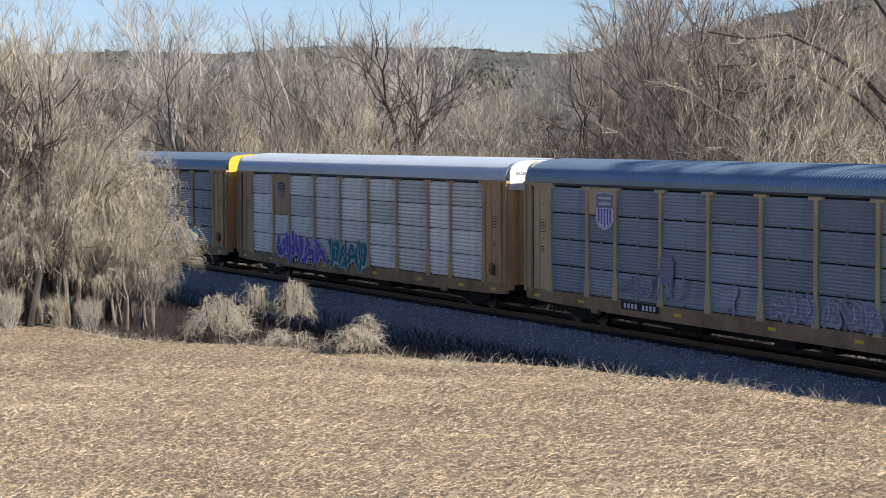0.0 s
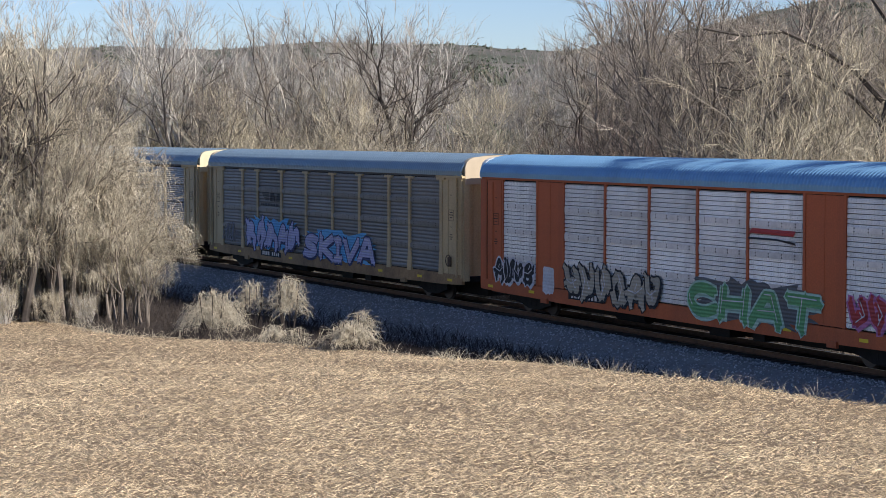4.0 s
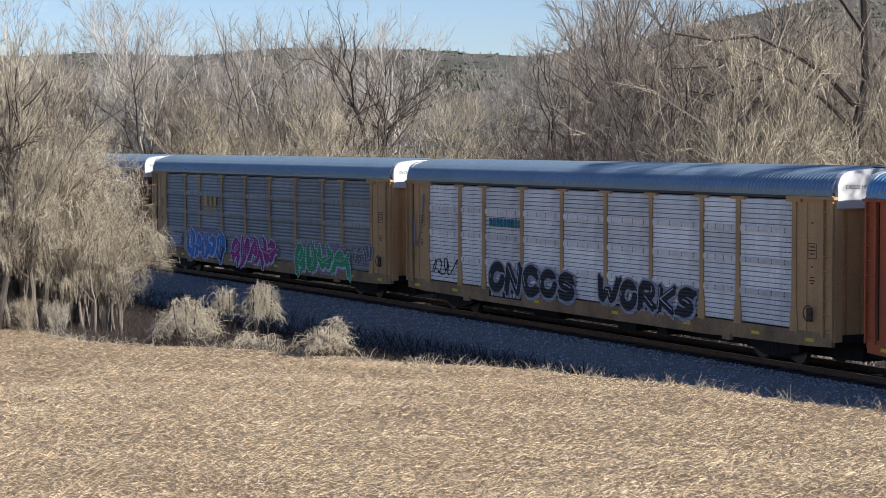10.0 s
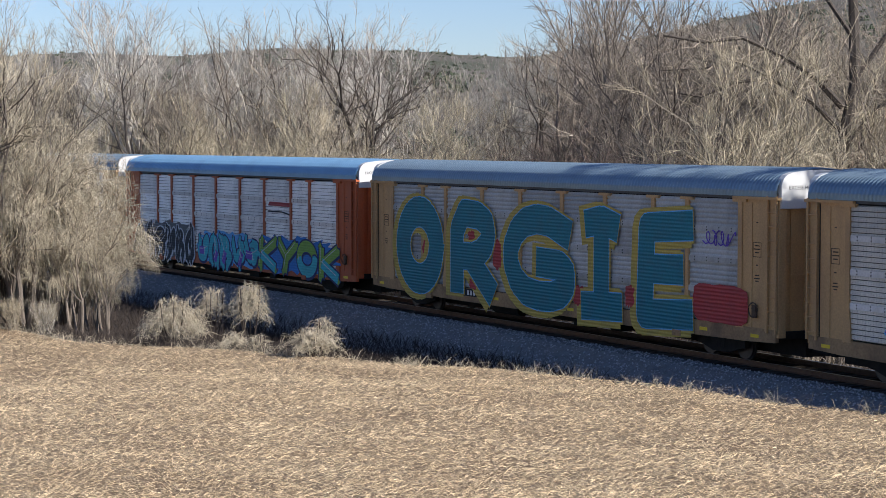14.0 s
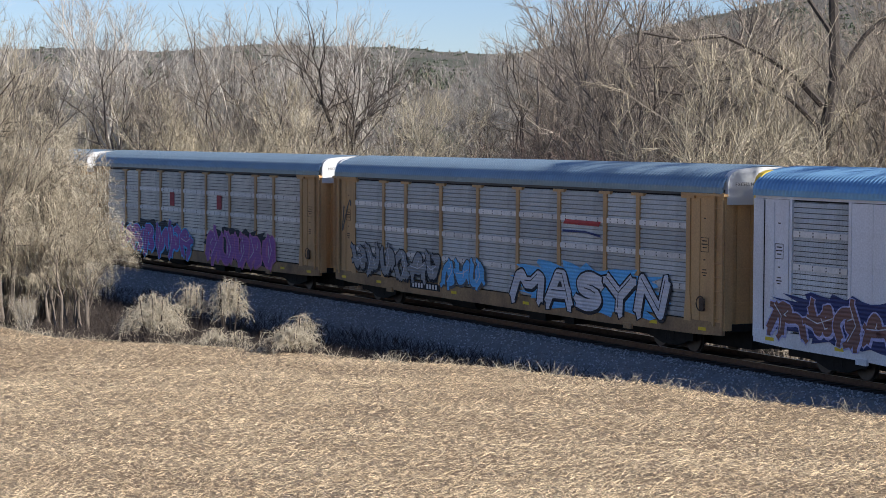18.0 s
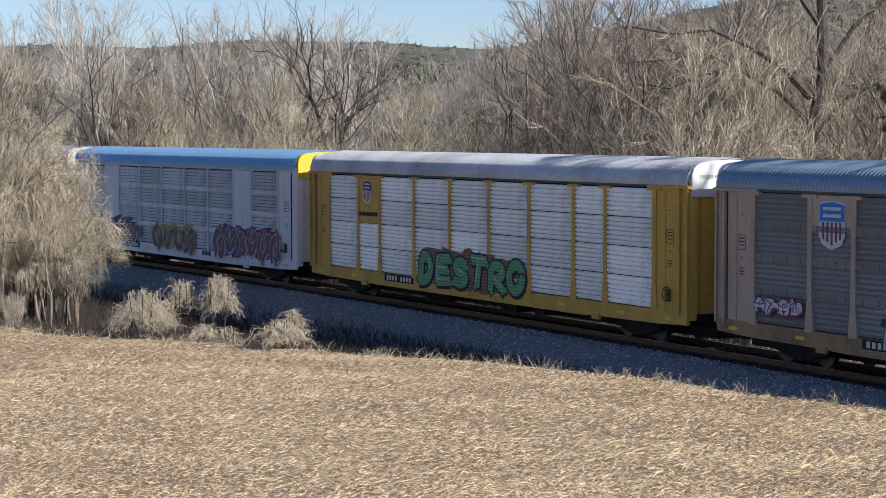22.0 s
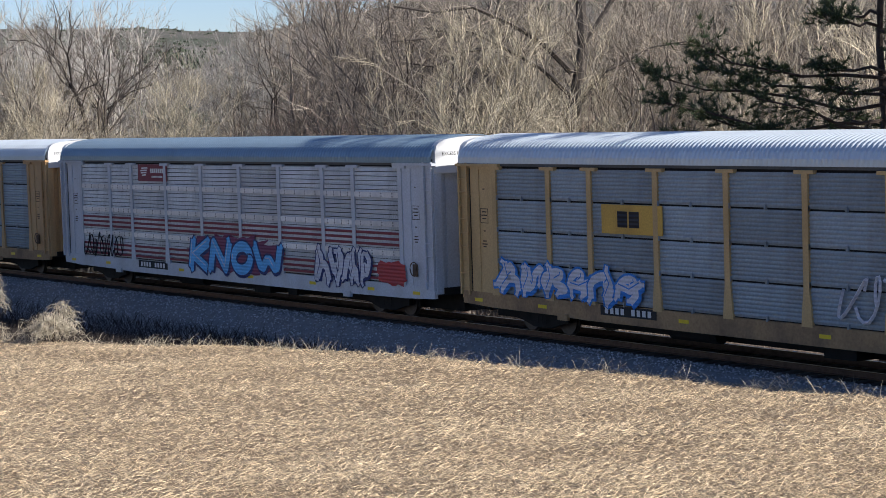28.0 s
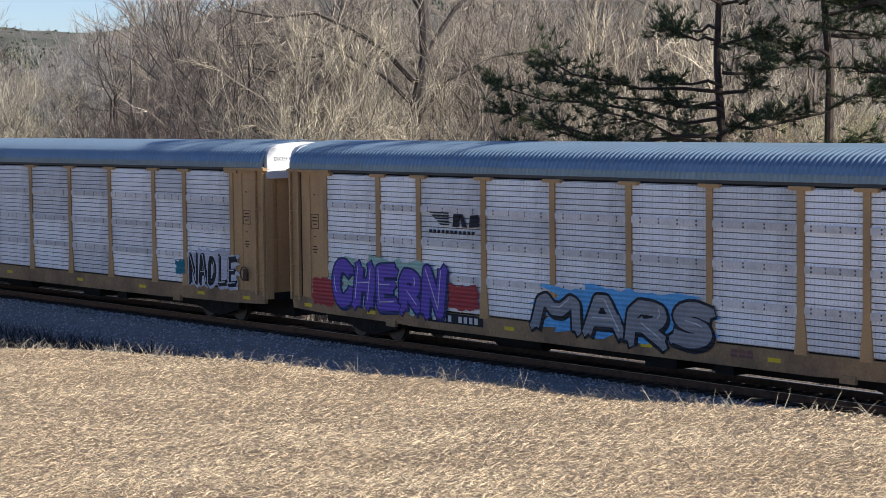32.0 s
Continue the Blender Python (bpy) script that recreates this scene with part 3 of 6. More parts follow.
both = {(b, r): ORANGE for b in (1, 7) for r in range(4)}
bothw = {(b, r): WHITE for b in (1, 7) for r in range(4)}
SPECS = [
    dict(paint=TAN, panels=P_GREY, kind="joint", roof=ROOFB, cap=CAPY, label="tan and grey car carrier with a yellow end"),
    dict(paint=TAN, panels=P_LIGHT, kind="coarse", roof=ROOFG, cap=CAPW, plates={(1, 2): TAN, (1, 3): TAN}, label="tan car carrier with light ribbed panels and purple graffiti"),
    dict(paint=BEIGE, panels=P_BLUE, kind="joint", roof=ROOFB, cap=CAPC, plates={(1, 3): BEIGE}, label="beige car carrier with dark grey panels and a shield plate"),
    dict(paint=BEIGE, panels=P_DARK, kind="soft", roof=ROOFB, cap=CAPO, label="beige car carrier with dark panels and pale blue graffiti"),
    dict(paint=ORANGE, panels=P_ZINC, kind="band", roof=ROOFS, cap=CAPW, smooth=True, plates=both, rail=ORANGE, label="smooth-sided orange car carrier with light panels and green graffiti"),
    dict(paint=MAROON, panels=P_GREY, kind="joint", roof=ROOFB, cap=CAPW, sill=GRIME, label="dark red car carrier with grey panels and white graffiti"),
    dict(paint=TAN, panels=P_GREY, kind="soft", roof=ROOFB, cap=CAPW, label="tan car carrier with three bright graffiti words"),
    dict(paint=TAN, panels=P_ZINC, kind="band", roof=ROOFB, cap=CAPW, label="tan car carrier with banded light panels and black graffiti"),
    dict(paint=ORANGE, panels=P_WHITE, kind="band", roof=ROOFS, cap=CAPW, label="orange car carrier with white panels and a row of graffiti"),
    dict(paint=TAN, panels=P_MID, kind="soft", roof=ROOFB, cap=CAPW, label="tan car carrier covered by giant teal and yellow letters"),
    dict(paint=TAN, panels=P_DUST, kind="band", roof=ROOFB, cap=CAPW, label="tan car carrier with dusty panels and purple graffiti"),
    dict(paint=TAN, panels=P_MID, kind="band", roof=ROOFB, cap=CAPW, label="tan car carrier with grey panels and blue and white graffiti"),
    dict(paint=WHITE, panels=P_STEEL, kind="band", roof=ROOFS, cap=CAPY, smooth=True, plates=bothw, rail=WHITE, label="smooth-sided white car carrier with brown and violet graffiti"),
    dict(paint=YELLOW, panels=P_SLAT, kind="coarse", roof=ROOFD, cap=CAPW, plates={(1, 2): YELLOW, (1, 3): YELLOW}, label="yellow car carrier with light ribbed panels and green graffiti"),
    dict(paint=PINKTAN, panels=P_DARK, kind="soft", roof=ROOFB, cap=CAPW, plates={(1, 3): PINKTAN}, label="faded tan car carrier with dark panels and a shield plate"),
    dict(paint=TAN, panels=P_BLUE, kind="joint", roof=ROOFG, cap=CAPW, label="tan car carrier with blue grey panels"),
    dict(paint=SILVER, panels=P_STEEL, kind="band", roof=ROOFB, cap=CAPW, label="silver car carrier with red stripes and blue graffiti"),
    dict(paint=GOLD, panels=P_BLUE, kind="joint", roof=ROOFG, cap=CAPW, label="golden tan car carrier with blue grey panels and white graffiti"),
    dict(paint=TAN, panels=P_WHITE, kind="band", roof=ROOFB, cap=CAPW, label="tan car carrier with pale perforated panels"),
    dict(paint=TAN, panels=P_WHITE, kind="band", roof=ROOFB, cap=CAPW, label="tan car carrier with pale banded panels and violet graffiti"),
]
for spec in SPECS:
    make_car(spec)


# ---- writing, marks and graffiti on the cars ----
def colour(name, rgb):
    """Spray paint that follows the ribs of the panels underneath."""
    if name in MATS:
        return MATS[name]
    m = mat(name, rgb, 0.6, var=0.26, scale=2.2, fine=14, tint=tuple(c * 0.6 + 0.03 for c in rgb))
    n, l = m.node_tree.nodes, m.node_tree.links
    co, sep = n.new("ShaderNodeTexCoord"), n.new("ShaderNodeSeparateXYZ")
    l.new(co.outputs["Object"], sep.inputs[0])
    w = n.new("ShaderNodeMath")
    w.operation = "PINGPONG"
    w.inputs[1].default_value = 0.058
    l.new(sep.outputs["Z"], w.inputs[0])
    b = n.new("ShaderNodeBump")
    b.inputs["Strength"].default_value, b.inputs["Distance"].default_value = 1.0, 0.3
    l.new(w.outputs[0], b.inputs["Height"])
    l.new(b.outputs["Normal"], n["Principled BSDF"].inputs["Normal"])
    return m


def flat(material, polys, depth=0.088, thick=0.004):
    """Thin plates from outlines in (x, z) on a car's near side."""
    f = Form()
    for p in polys:
        f.prism(p, SKIN - depth - thick, SKIN - depth)
    return f


def merged(name, forms, parent, label):
    """One mesh of several Forms, each in its own material."""
    me = bpy.data.meshes.new(name)
    v, f, idx = [], [], []
    for i, (form, material) in enumerate(forms):
        k = len(v)
        v += form.v
        f += [tuple(a + k for a in q) for q in form.f]
        idx += [i] * len(form.f)
        me.materials.append(material)
    me.from_pydata(v, [], f)
    me.polygons.foreach_set("material_index", idx)
    return part(name, me, None, parent, label)


def blob(rng, x0, x1, z0, z1, n=36, rough=0.12, power=4.0):
    """A cloud-like outline filling a box."""
    cx, cz, a, b = (x0 + x1) / 2, (z0 + z1) / 2, (x1 - x0) / 2, (z1 - z0) / 2
    out = []
    for i in range(n):
        t = math.tau * i / n
        c, s = math.cos(t), math.sin(t)
        k = (abs(c) ** power + abs(s) ** power) ** (-1 / power) * (1 - rough * rng.random())
        out.append((cx + a * c * k, cz + b * s * k))
    return out


OVAL = [(0.5 + 0.5 * math.cos(math.tau * i / 14), 0.5 + 0.5 * math.sin(math.tau * i / 14)) for i in range(15)]
BOWL = [(0.05, 0), (0.05, 1), (0.85, 0.95), (0.95, 0.65), (0.6, 0.42), (0.1, 0.42)]
STROKES = {
    "A": [[(0, 0), (0.35, 1), (0.6, 1), (1, 0)], [(0.2, 0.36), (0.85, 0.38)]], "B": [[(0.05, 0), (0.05, 1), (0.8, 0.95), (0.9, 0.7), (0.5, 0.55), (0.95, 0.35), (0.85, 0.05), (0.05, 0)]],
    "C": [[(0.95, 0.85), (0.6, 1), (0.2, 0.9), (0, 0.5), (0.2, 0.08), (0.6, 0), (1, 0.2)]], "D": [[(0.05, 0), (0.05, 1), (0.6, 0.95), (0.95, 0.5), (0.6, 0.05), (0.05, 0)]],
    "E": [[(1, 1), (0.1, 0.95), (0.05, 0), (1, 0.05)], [(0.1, 0.5), (0.8, 0.52)]], "G": [[(1, 0.82), (0.6, 1), (0.2, 0.9), (0, 0.5), (0.2, 0.08), (0.65, 0), (1.0, 0.12), (1.0, 0.42), (0.55, 0.44)]],
    "H": [[(0.05, 0), (0.1, 1)], [(0.9, 0), (0.95, 1)], [(0.1, 0.5), (0.9, 0.55)]], "I": [[(0.1, 0.95), (0.5, 1), (0.9, 0.93)], [(0.5, 1), (0.5, 0)], [(0.0, 0), (1, 0.03)]],
    "K": [[(0.05, 0), (0.1, 1)], [(1, 1), (0.15, 0.45), (1, -0.03)]], "L": [[(0.1, 1), (0.05, 0), (1, 0.05)]], "M": [[(0, 0), (0.1, 1), (0.5, 0.4), (0.9, 1), (1, 0)]],
    "N": [[(0, 0), (0.05, 1), (0.9, 0), (1, 1)]], "O": [OVAL], "P": [BOWL], "R": [BOWL, [(0.4, 0.42), (1, 0)]],
    "S": [[(0.95, 0.85), (0.5, 1), (0.08, 0.8), (0.2, 0.55), (0.8, 0.45), (0.95, 0.2), (0.5, 0), (0.03, 0.12)]], "T": [[(0, 1), (1, 0.97)], [(0.5, 1), (0.45, 0)]],
    "U": [[(0, 1), (0.05, 0.2), (0.35, 0), (0.7, 0.03), (0.95, 0.25), (1, 1)]], "V": [[(0, 1), (0.5, 0), (1, 1)]], "W": [[(0, 1), (0.2, 0), (0.5, 0.65), (0.8, 0), (1, 1)]],
    "Y": [[(0, 1), (0.5, 0.5), (1, 1)], [(0.5, 0.5), (0.45, 0)]],
}


def wild_strokes(rng):
    """Hooked, letter-like strokes that spell nothing."""
    j = lambda: rng.uniform(-0.1, 0.1)
    hook = rng.choice([[(0.0, 0.1), (0.25, 0.95), (0.6, 0.8), (0.35, 0.45), (0.9, 0.5), (1.0, 0.0)],
                       [(0.05, 0.9), (0.0, 0.3), (0.3, 0.0), (0.65, 0.25), (0.55, 0.75), (0.95, 1.0), (1.0, 0.4)],
                       [(0.1, 0.0), (0.0, 0.6), (0.4, 1.0), (0.8, 0.8), (0.45, 0.5), (0.95, 0.25), (0.7, 0.0)],
                       [(0.0, 1.0), (0.3, 0.1), (0.55, 0.7), (0.75, 0.05), (1.0, 0.9), (0.7, 1.0)]])
    bar = rng.choice([[(0.0, 0.5), (0.5, 0.38), (1.0, 0.62)], [(0.2, 0.0), (0.35, 0.5), (0.15, 1.0)], [(0.55, 0.0), (0.8, 0.45), (0.6, 1.02)]])
    return [[(x + j(), z + j()) for x, z in hook], [(x + j(), z + j()) for x, z in bar]]


def rounded(pts):
    """Cuts the corners of a polyline once."""
    if len(pts) < 5:
        return pts
    out = [pts[0]]
    for (ax, az), (bx, bz) in zip(pts, pts[1:]):
        out += [(ax * 0.75 + bx * 0.25, az * 0.75 + bz * 0.25), (ax * 0.25 + bx * 0.75, az * 0.25 + bz * 0.75)]
    return out + [pts[-1]]


def ribbon(form, pts, wide, depth):
    """A band of paint along a polyline in (x, z), each piece a hair above the last."""
    r, k = wide / 2, 0
    for i, ((ax, az), (bx, bz)) in enumerate(zip(pts, pts[1:])):
        d = math.hypot(bx - ax, bz - az) or 1e-6
        ux, uz = (bx - ax) / d, (bz - az) / d
        y = SKIN - depth - 0.0001 * i
        e0, e1 = (0.45 * r if i == 0 else 0), (0.45 * r if i == len(pts) - 2 else 0)
        form.add([(ax - ux * e0 - uz * r, y, az - uz * e0 + ux * r), (ax - ux * e0 + uz * r, y, az - uz * e0 - ux * r), (bx + ux * e1 + uz * r, y, bz + uz * e1 - ux * r), (bx + ux * e1 - uz * r, y, bz + uz * e1 + ux * r)], [(0, 1, 2, 3)])
        if i:
            form.add([(ax + r * math.cos(w * 0.6283), y - 0.00005, az + r * math.sin(w * 0.6283)) for w in range(10)], [tuple(range(10))])


def graffiti(k, x0, x1, z0, z1, fill, edge, back=None, text="", letters=5, line=0.07, low=None, label="", seed=0, fat=0.34):
    """Spray-painted word on car k between x0 and x1: fat rimmed strokes; text gives letters that can be read."""
    rng = random.Random(seed * 31 + k * 7 + int((x0 + 20) * 10))
    forms = []
    if back:
        forms.append((flat(back, [blob(rng, x0 - 0.25, x1 + 0.25, z0 - 0.02, z1 + 0.2, 64, 0.34)], 0.080, 0.003), back))
    sizes = [{"I": 0.55, " ": 0.4, "M": 1.25, "W": 1.3}.get(c, 1.0) for c in text] or [rng.uniform(0.8, 1.2) for _ in range(letters)]
    rim, body, lower, shine = Form(), Form(), Form(), Form()
    x, total = x0, sum(sizes)
    thin = min(line, 0.06) + 0.015
    for i, size in enumerate(sizes):
        w = (x1 - x0) * size / total
        if text[i:i + 1] != " ":
            lo, hi = z0 + rng.uniform(0, 0.09) * (z1 - z0), z1 - rng.uniform(0, 0.12) * (z1 - z0)
            wide = min(fat * w, 0.30 * (hi - lo)) * (1 if text else 0.9)
            lean, d = rng.uniform(-0.08, 0.14), 0.086 + 0.0045 * (i % 3)
            for n_, stroke in enumerate(STROKES[text[i]] if text else wild_strokes(rng)):
                pts = rounded([(x + wide * 0.45 + (w * (0.97 if text else 1.06) - wide * 0.9) * px + lean * (pz - 0.5) * w, lo + wide * 0.5 + (hi - lo - wide) * pz) for px, pz in stroke])
                ribbon(rim, [(a + 0.05, c - 0.05) for a, c in pts], wide + 2 * thin, d - 0.001)
                ribbon(rim, pts, wide + 2 * thin, d)
                ribbon(body, pts, wide, d + 0.002 + 0.0006 * n_)
                if low:
                    part_low = [p for p in pts if p[1] < lo + 0.5 * (hi - lo)]
                    if len(part_low) > 1 and part_low == pts[pts.index(part_low[0]):pts.index(part_low[0]) + len(part_low)]:
                        ribbon(lower, part_low, wide, d + 0.0036 + 0.0006 * n_)
                for end, nxt in () if math.hypot(pts[0][0] - pts[-1][0], pts[0][1] - pts[-1][1]) < 0.05 else ((pts[0], pts[1]), (pts[-1], pts[-2])):      # spurs at the stroke's ends
                    ex, ez = end[0] - nxt[0], end[1] - nxt[1]
                    q = math.hypot(ex, ez) or 1
                    turn, spur = rng.choice((-1, 1)) * rng.uniform(0.5, 1.0), 0.42 if text else 0.6
                    tip = (end[0] + (ex / q - ez / q * turn) * wide * spur, min(max(end[1] + (ez / q + ex / q * turn) * wide * spur, z0 - 0.1), z1 + 0.3))
                    ribbon(rim, [end, tip], wide * 0.55 + 2 * thin, d + 0.0005)
                    ribbon(body, [end, tip], wide * 0.55, d + 0.0033)
                m = len(pts) // 2
                ribbon(shine, [(a - wide * 0.2, c + wide * 0.2) for a, c in pts[max(m - 1, 0):m + 2]], 0.035, d + 0.0055)
        x += w
    forms += [(rim, edge), (body, fill)]
    if low and lower.v:
        forms.append((lower, low))
    forms.append((shine, INK["white"] if fill is not INK["white"] else edge))
    return merged("graffiti", forms, CARS[k], label)


def giant_letter(k, ch, x0, x1, z0, z1, wide, label):
    """A letter as high as the car's side: teal, edged in pale blue, rimmed in yellow."""
    yellow, pale, teal = Form(), Form(), Form()
    for n_, stroke in enumerate(STROKES[ch]):
        pts = rounded([(x0 + wide / 2 + (x1 - x0 - wide) * px, z0 + wide / 2 + (z1 - z0 - wide) * pz) for px, pz in stroke])
        ribbon(yellow, [(a - 0.2, c - 0.05) for a, c in pts], wide + 0.42, 0.086)
        ribbon(yellow, pts, wide + 0.22, 0.0885)
        ribbon(pale, pts, wide + 0.07, 0.091)
        ribbon(teal, pts, wide, 0.094 + 0.001 * n_)
    return merged("graffiti", [(yellow, INK["yellow"]), (pale, INK["sky"]), (teal, INK["teal"])], CARS[k], label)


def scribble(k, x0, x1, z0, z1, ink, count=7, r=0.022, label="thin spray-can tag"):
    """A thin looping tag."""
    rng = random.Random(k * 13 + int(x0 * 10))
    f = Form()
    step, mid = (x1 - x0) / count, (z0 + z1) / 2
    for i in range(count):
        a, ph, turns = x0 + i * step, rng.uniform(0, math.tau), rng.choice((1.0, 1.0, 1.5))
        amp, wide = (z1 - z0) / 2 * rng.uniform(0.6, 1.0), step * rng.uniform(0.3, 0.55)
        pts = []
        for j in range(13):
            t = j / 12
            pts.append((a + step * t + wide * math.sin(math.tau * turns * t + ph), SKIN - 0.09, mid + amp * math.cos(math.tau * turns * t + ph * 0.4)))
        f.tube(pts, [r] * 13, 4, False)
    return merged("graffiti", [(f, ink)], CARS[k], label)


def patch(k, x0, x1, z0, z1, paint, label, depth=0.08, rough=0.1):
    rng = random.Random(k + int(z0 * 50))
    return merged("paint_patch", [(flat(paint, [blob(rng, x0, x1, z0, z1, 28, rough, 6)], depth, 0.003), paint)], CARS[k], label)


def sign_plate(k, x0, x1, z0, z1, paint, label, depth=0.06):
    f = Form().box(x0, x1, SKIN - depth - 0.012, SKIN - depth, z0, z1, 0.004)
    return part("sign_plate", f, paint, CARS[k], label)


def shield(k, x0, x1, z0, z1, blue, white, red):
    """A shield emblem in plain shapes: dark top, striped field."""
    w, h, cx = x1 - x0, z1 - z0, (x0 + x1) / 2
    rim = [(x0, z1 - 0.06 * h), (x0 + 0.2 * w, z1 - 0.02 * h), (cx, z1), (x1 - 0.2 * w, z1 - 0.02 * h), (x1, z1 - 0.06 * h), (x1 - 0.03 * w, z0 + 0.6 * h),
           (x1, z0 + 0.3 * h), (x1 - 0.14 * w, z0 + 0.1 * h), (cx, z0), (x0 + 0.14 * w, z0 + 0.1 * h), (x0, z0 + 0.3 * h), (x0 + 0.03 * w, z0 + 0.6 * h)]
    badge = part("emblem", flat(white, [rim[::-1]], 0.062, 0.004), white, CARS[k], "shield emblem with stripes")
    part("field", flat(blue, [[(x0 + 0.04 * w, z0 + 0.58 * h), (x1 - 0.04 * w, z0 + 0.58 * h), (x1 - 0.04 * w, z1 - 0.08 * h), (cx, z1 - 0.03 * h), (x0 + 0.04 * w, z1 - 0.08 * h)]], 0.066, 0.004), blue, badge)
    for i in range(5):
        x = x0 + w * (0.14 + 0.16 * i)
        dip = 0.1 + 0.12 * abs(i - 2) / 2
        part("stripe", flat(red, [[(x, z0 + dip * h), (x + 0.075 * w, z0 + dip * h), (x + 0.075 * w, z0 + 0.56 * h), (x, z0 + 0.56 * h)]], 0.066, 0.004), red, badge)
    for a in (0.66, 0.80):
        part("bar", flat(white, [[(x0 + 0.16 * w, z0 + a * h), (x1 - 0.16 * w, z0 + a * h), (x1 - 0.16 * w, z0 + (a + 0.07) * h), (x0 + 0.16 * w, z0 + (a + 0.07) * h)]], 0.070, 0.003), white, badge)
    return badge


def bars_mark(k, x0, x1, z0, z1, ink, shapes, label="faded company mark in plain shapes"):
    """A mark of slanted bars and blocks; shapes are in the unit box."""
    w, h = x1 - x0, z1 - z0
    forms = [flat(ink, [[(x0 + a * w, z0 + b * h) for a, b in s]], 0.066, 0.004) for s in shapes]
    badge = part("emblem", forms[0], ink, CARS[k], label)
    for f in forms[1:]:
        part("bar", f, ink, badge)
    return badge


def rows_of_blocks(n, z0=0.0, z1=1.0, gap=0.25, slant=0.0):
    return [[((i + slant * z0) / n, z0), ((i + 1 - gap + slant * z0) / n, z0), ((i + 1 - gap + slant * z1) / n, z1), ((i + slant * z1) / n, z1)] for i in range(n)]


HORSE = [[(0.02 + 0.05 * i, 1 - 0.13 * i), (0.42, 1 - 0.13 * i), (0.40, 0.93 - 0.13 * i), (0.04 + 0.05 * i, 0.93 - 0.13 * i)] for i in range(5)] + \
        [[(0.48, 0.35), (0.60, 0.35), (0.62, 0.95), (0.50, 0.95)], [(0.66, 0.35), (0.76, 0.35), (0.68, 0.95), (0.62, 0.95)], [(0.80, 0.35), (0.98, 0.40), (0.98, 0.95), (0.82, 0.90)]] + \
        [[(a / 12 + 0.02, 0.02), (a / 12 + 0.07, 0.02), (a / 12 + 0.07, 0.18), (a / 12 + 0.02, 0.18)] for a in range(11)]
SWOOSH = [[(0.0, 0.55), (0.95, 0.5), (1.0, 0.95), (0.08, 1.0)]]
SWOOSH2 = [[(0.0, 0.28), (0.6, 0.30), (1.0, 0.05), (0.98, 0.22), (0.6, 0.44), (0.0, 0.44)]]

INK = dict(
    black=colour("black_spray", (0.015, 0.015, 0.02)), white=colour("white_spray", (0.62, 0.62, 0.66)), grey=colour("grey_spray", (0.30, 0.31, 0.32)),
    dgrey=colour("dark_grey_spray", (0.12, 0.125, 0.13)), violet=colour("violet_spray", (0.17, 0.10, 0.52)), lilac=colour("lilac_spray", (0.46, 0.46, 0.70)),
    blue=colour("blue_spray", (0.04, 0.22, 0.62)), navy=colour("navy_spray", (0.03, 0.04, 0.14)), sky=colour("sky_blue_spray", (0.13, 0.45, 0.80)),
    teal=colour("teal_spray", (0.018, 0.19, 0.25)), aqua=colour("aqua_spray", (0.06, 0.50, 0.58)), green=colour("green_spray", (0.04, 0.42, 0.15)),
    moss=colour("moss_spray", (0.13, 0.36, 0.15)), mint=colour("mint_spray", (0.38, 0.58, 0.48)), lime=colour("lime_spray", (0.22, 0.42, 0.06)),
    yellow=colour("yellow_spray", (0.50, 0.38, 0.08)), red=colour("red_spray", (0.42, 0.05, 0.05)), brown=colour("brown_spray", (0.22, 0.11, 0.09)),
    plum=colour("plum_spray", (0.20, 0.05, 0.10)), magenta=colour("magenta_spray", (0.46, 0.03, 0.25)), pink=colour("pink_spray", (0.50, 0.18, 0.36)),
    purple=colour("purple_spray", (0.34, 0.12, 0.40)), haze=colour("faded_lilac_spray", (0.27, 0.24, 0.33)), bone=colour("bone_spray", (0.42, 0.38, 0.30)), chalk=colour("faded_white_spray", (0.36, 0.37, 0.42)))
I = INK
# first car, mostly behind the thicket
graffiti(0, 1.55, 9.8, 1.5, 2.3, I["aqua"], I["teal"], letters=6, label="teal spray-painted letters")
# light ribbed car
graffiti(1, -8.5, -3.1, 1.25, 2.4, I["violet"], I["lilac"], letters=5, label="violet spray-painted letters")
graffiti(1, -2.6, 1.3, 1.25, 2.4, I["teal"], I["mint"], letters=4, label="dark teal spray-painted letters")
shield(1, -8.45, -7.65, 3.95, 4.85, I["navy"], I["bone"], I["red"])
# dark grey car with the shield plate
shield(2, -8.4, -7.2, 3.72, 5.05, I["haze"], I["white"], I["violet"])
scribble(2, -6.6, -2.5, 1.5, 2.5, I["chalk"], 5, 0.03, "faded white spray-can tag")
patch(2, -4.4, -3.3, 2.0, 3.2, I["haze"], "faded pale paint patch", 0.078, 0.4)
patch(2, -0.9, 0.3, 1.45, 2.4, I["chalk"], "faded pale paint patch", 0.078, 0.4)
graffiti(2, 2.1, 4.1, 1.5, 2.25, I["haze"], I["chalk"], letters=3, label="faded white spray-painted letters")
graffiti(2, 4.6, 7.2, 1.5, 2.3, I["haze"], I["chalk"], letters=3, label="faded white spray-painted letters")
# dark car with pale blue letters
graffiti(3, -8.5, -2.3, 1.45, 2.85, I["lilac"], I["navy"], I["sky"], letters=5, line=0.05, label="pale blue spray-painted letters")
graffiti(3, -1.65, 5.8, 1.25, 2.55, I["lilac"], I["navy"], I["sky"], text="SKIVA", line=0.05, label="pale lilac spray-painted letters")
bars_mark(3, -6.65, -4.35, 3.5, 4.15, I["black"], HORSE)
scribble(3, -11.4, -9.9, 1.6, 2.6, I["chalk"], 3)
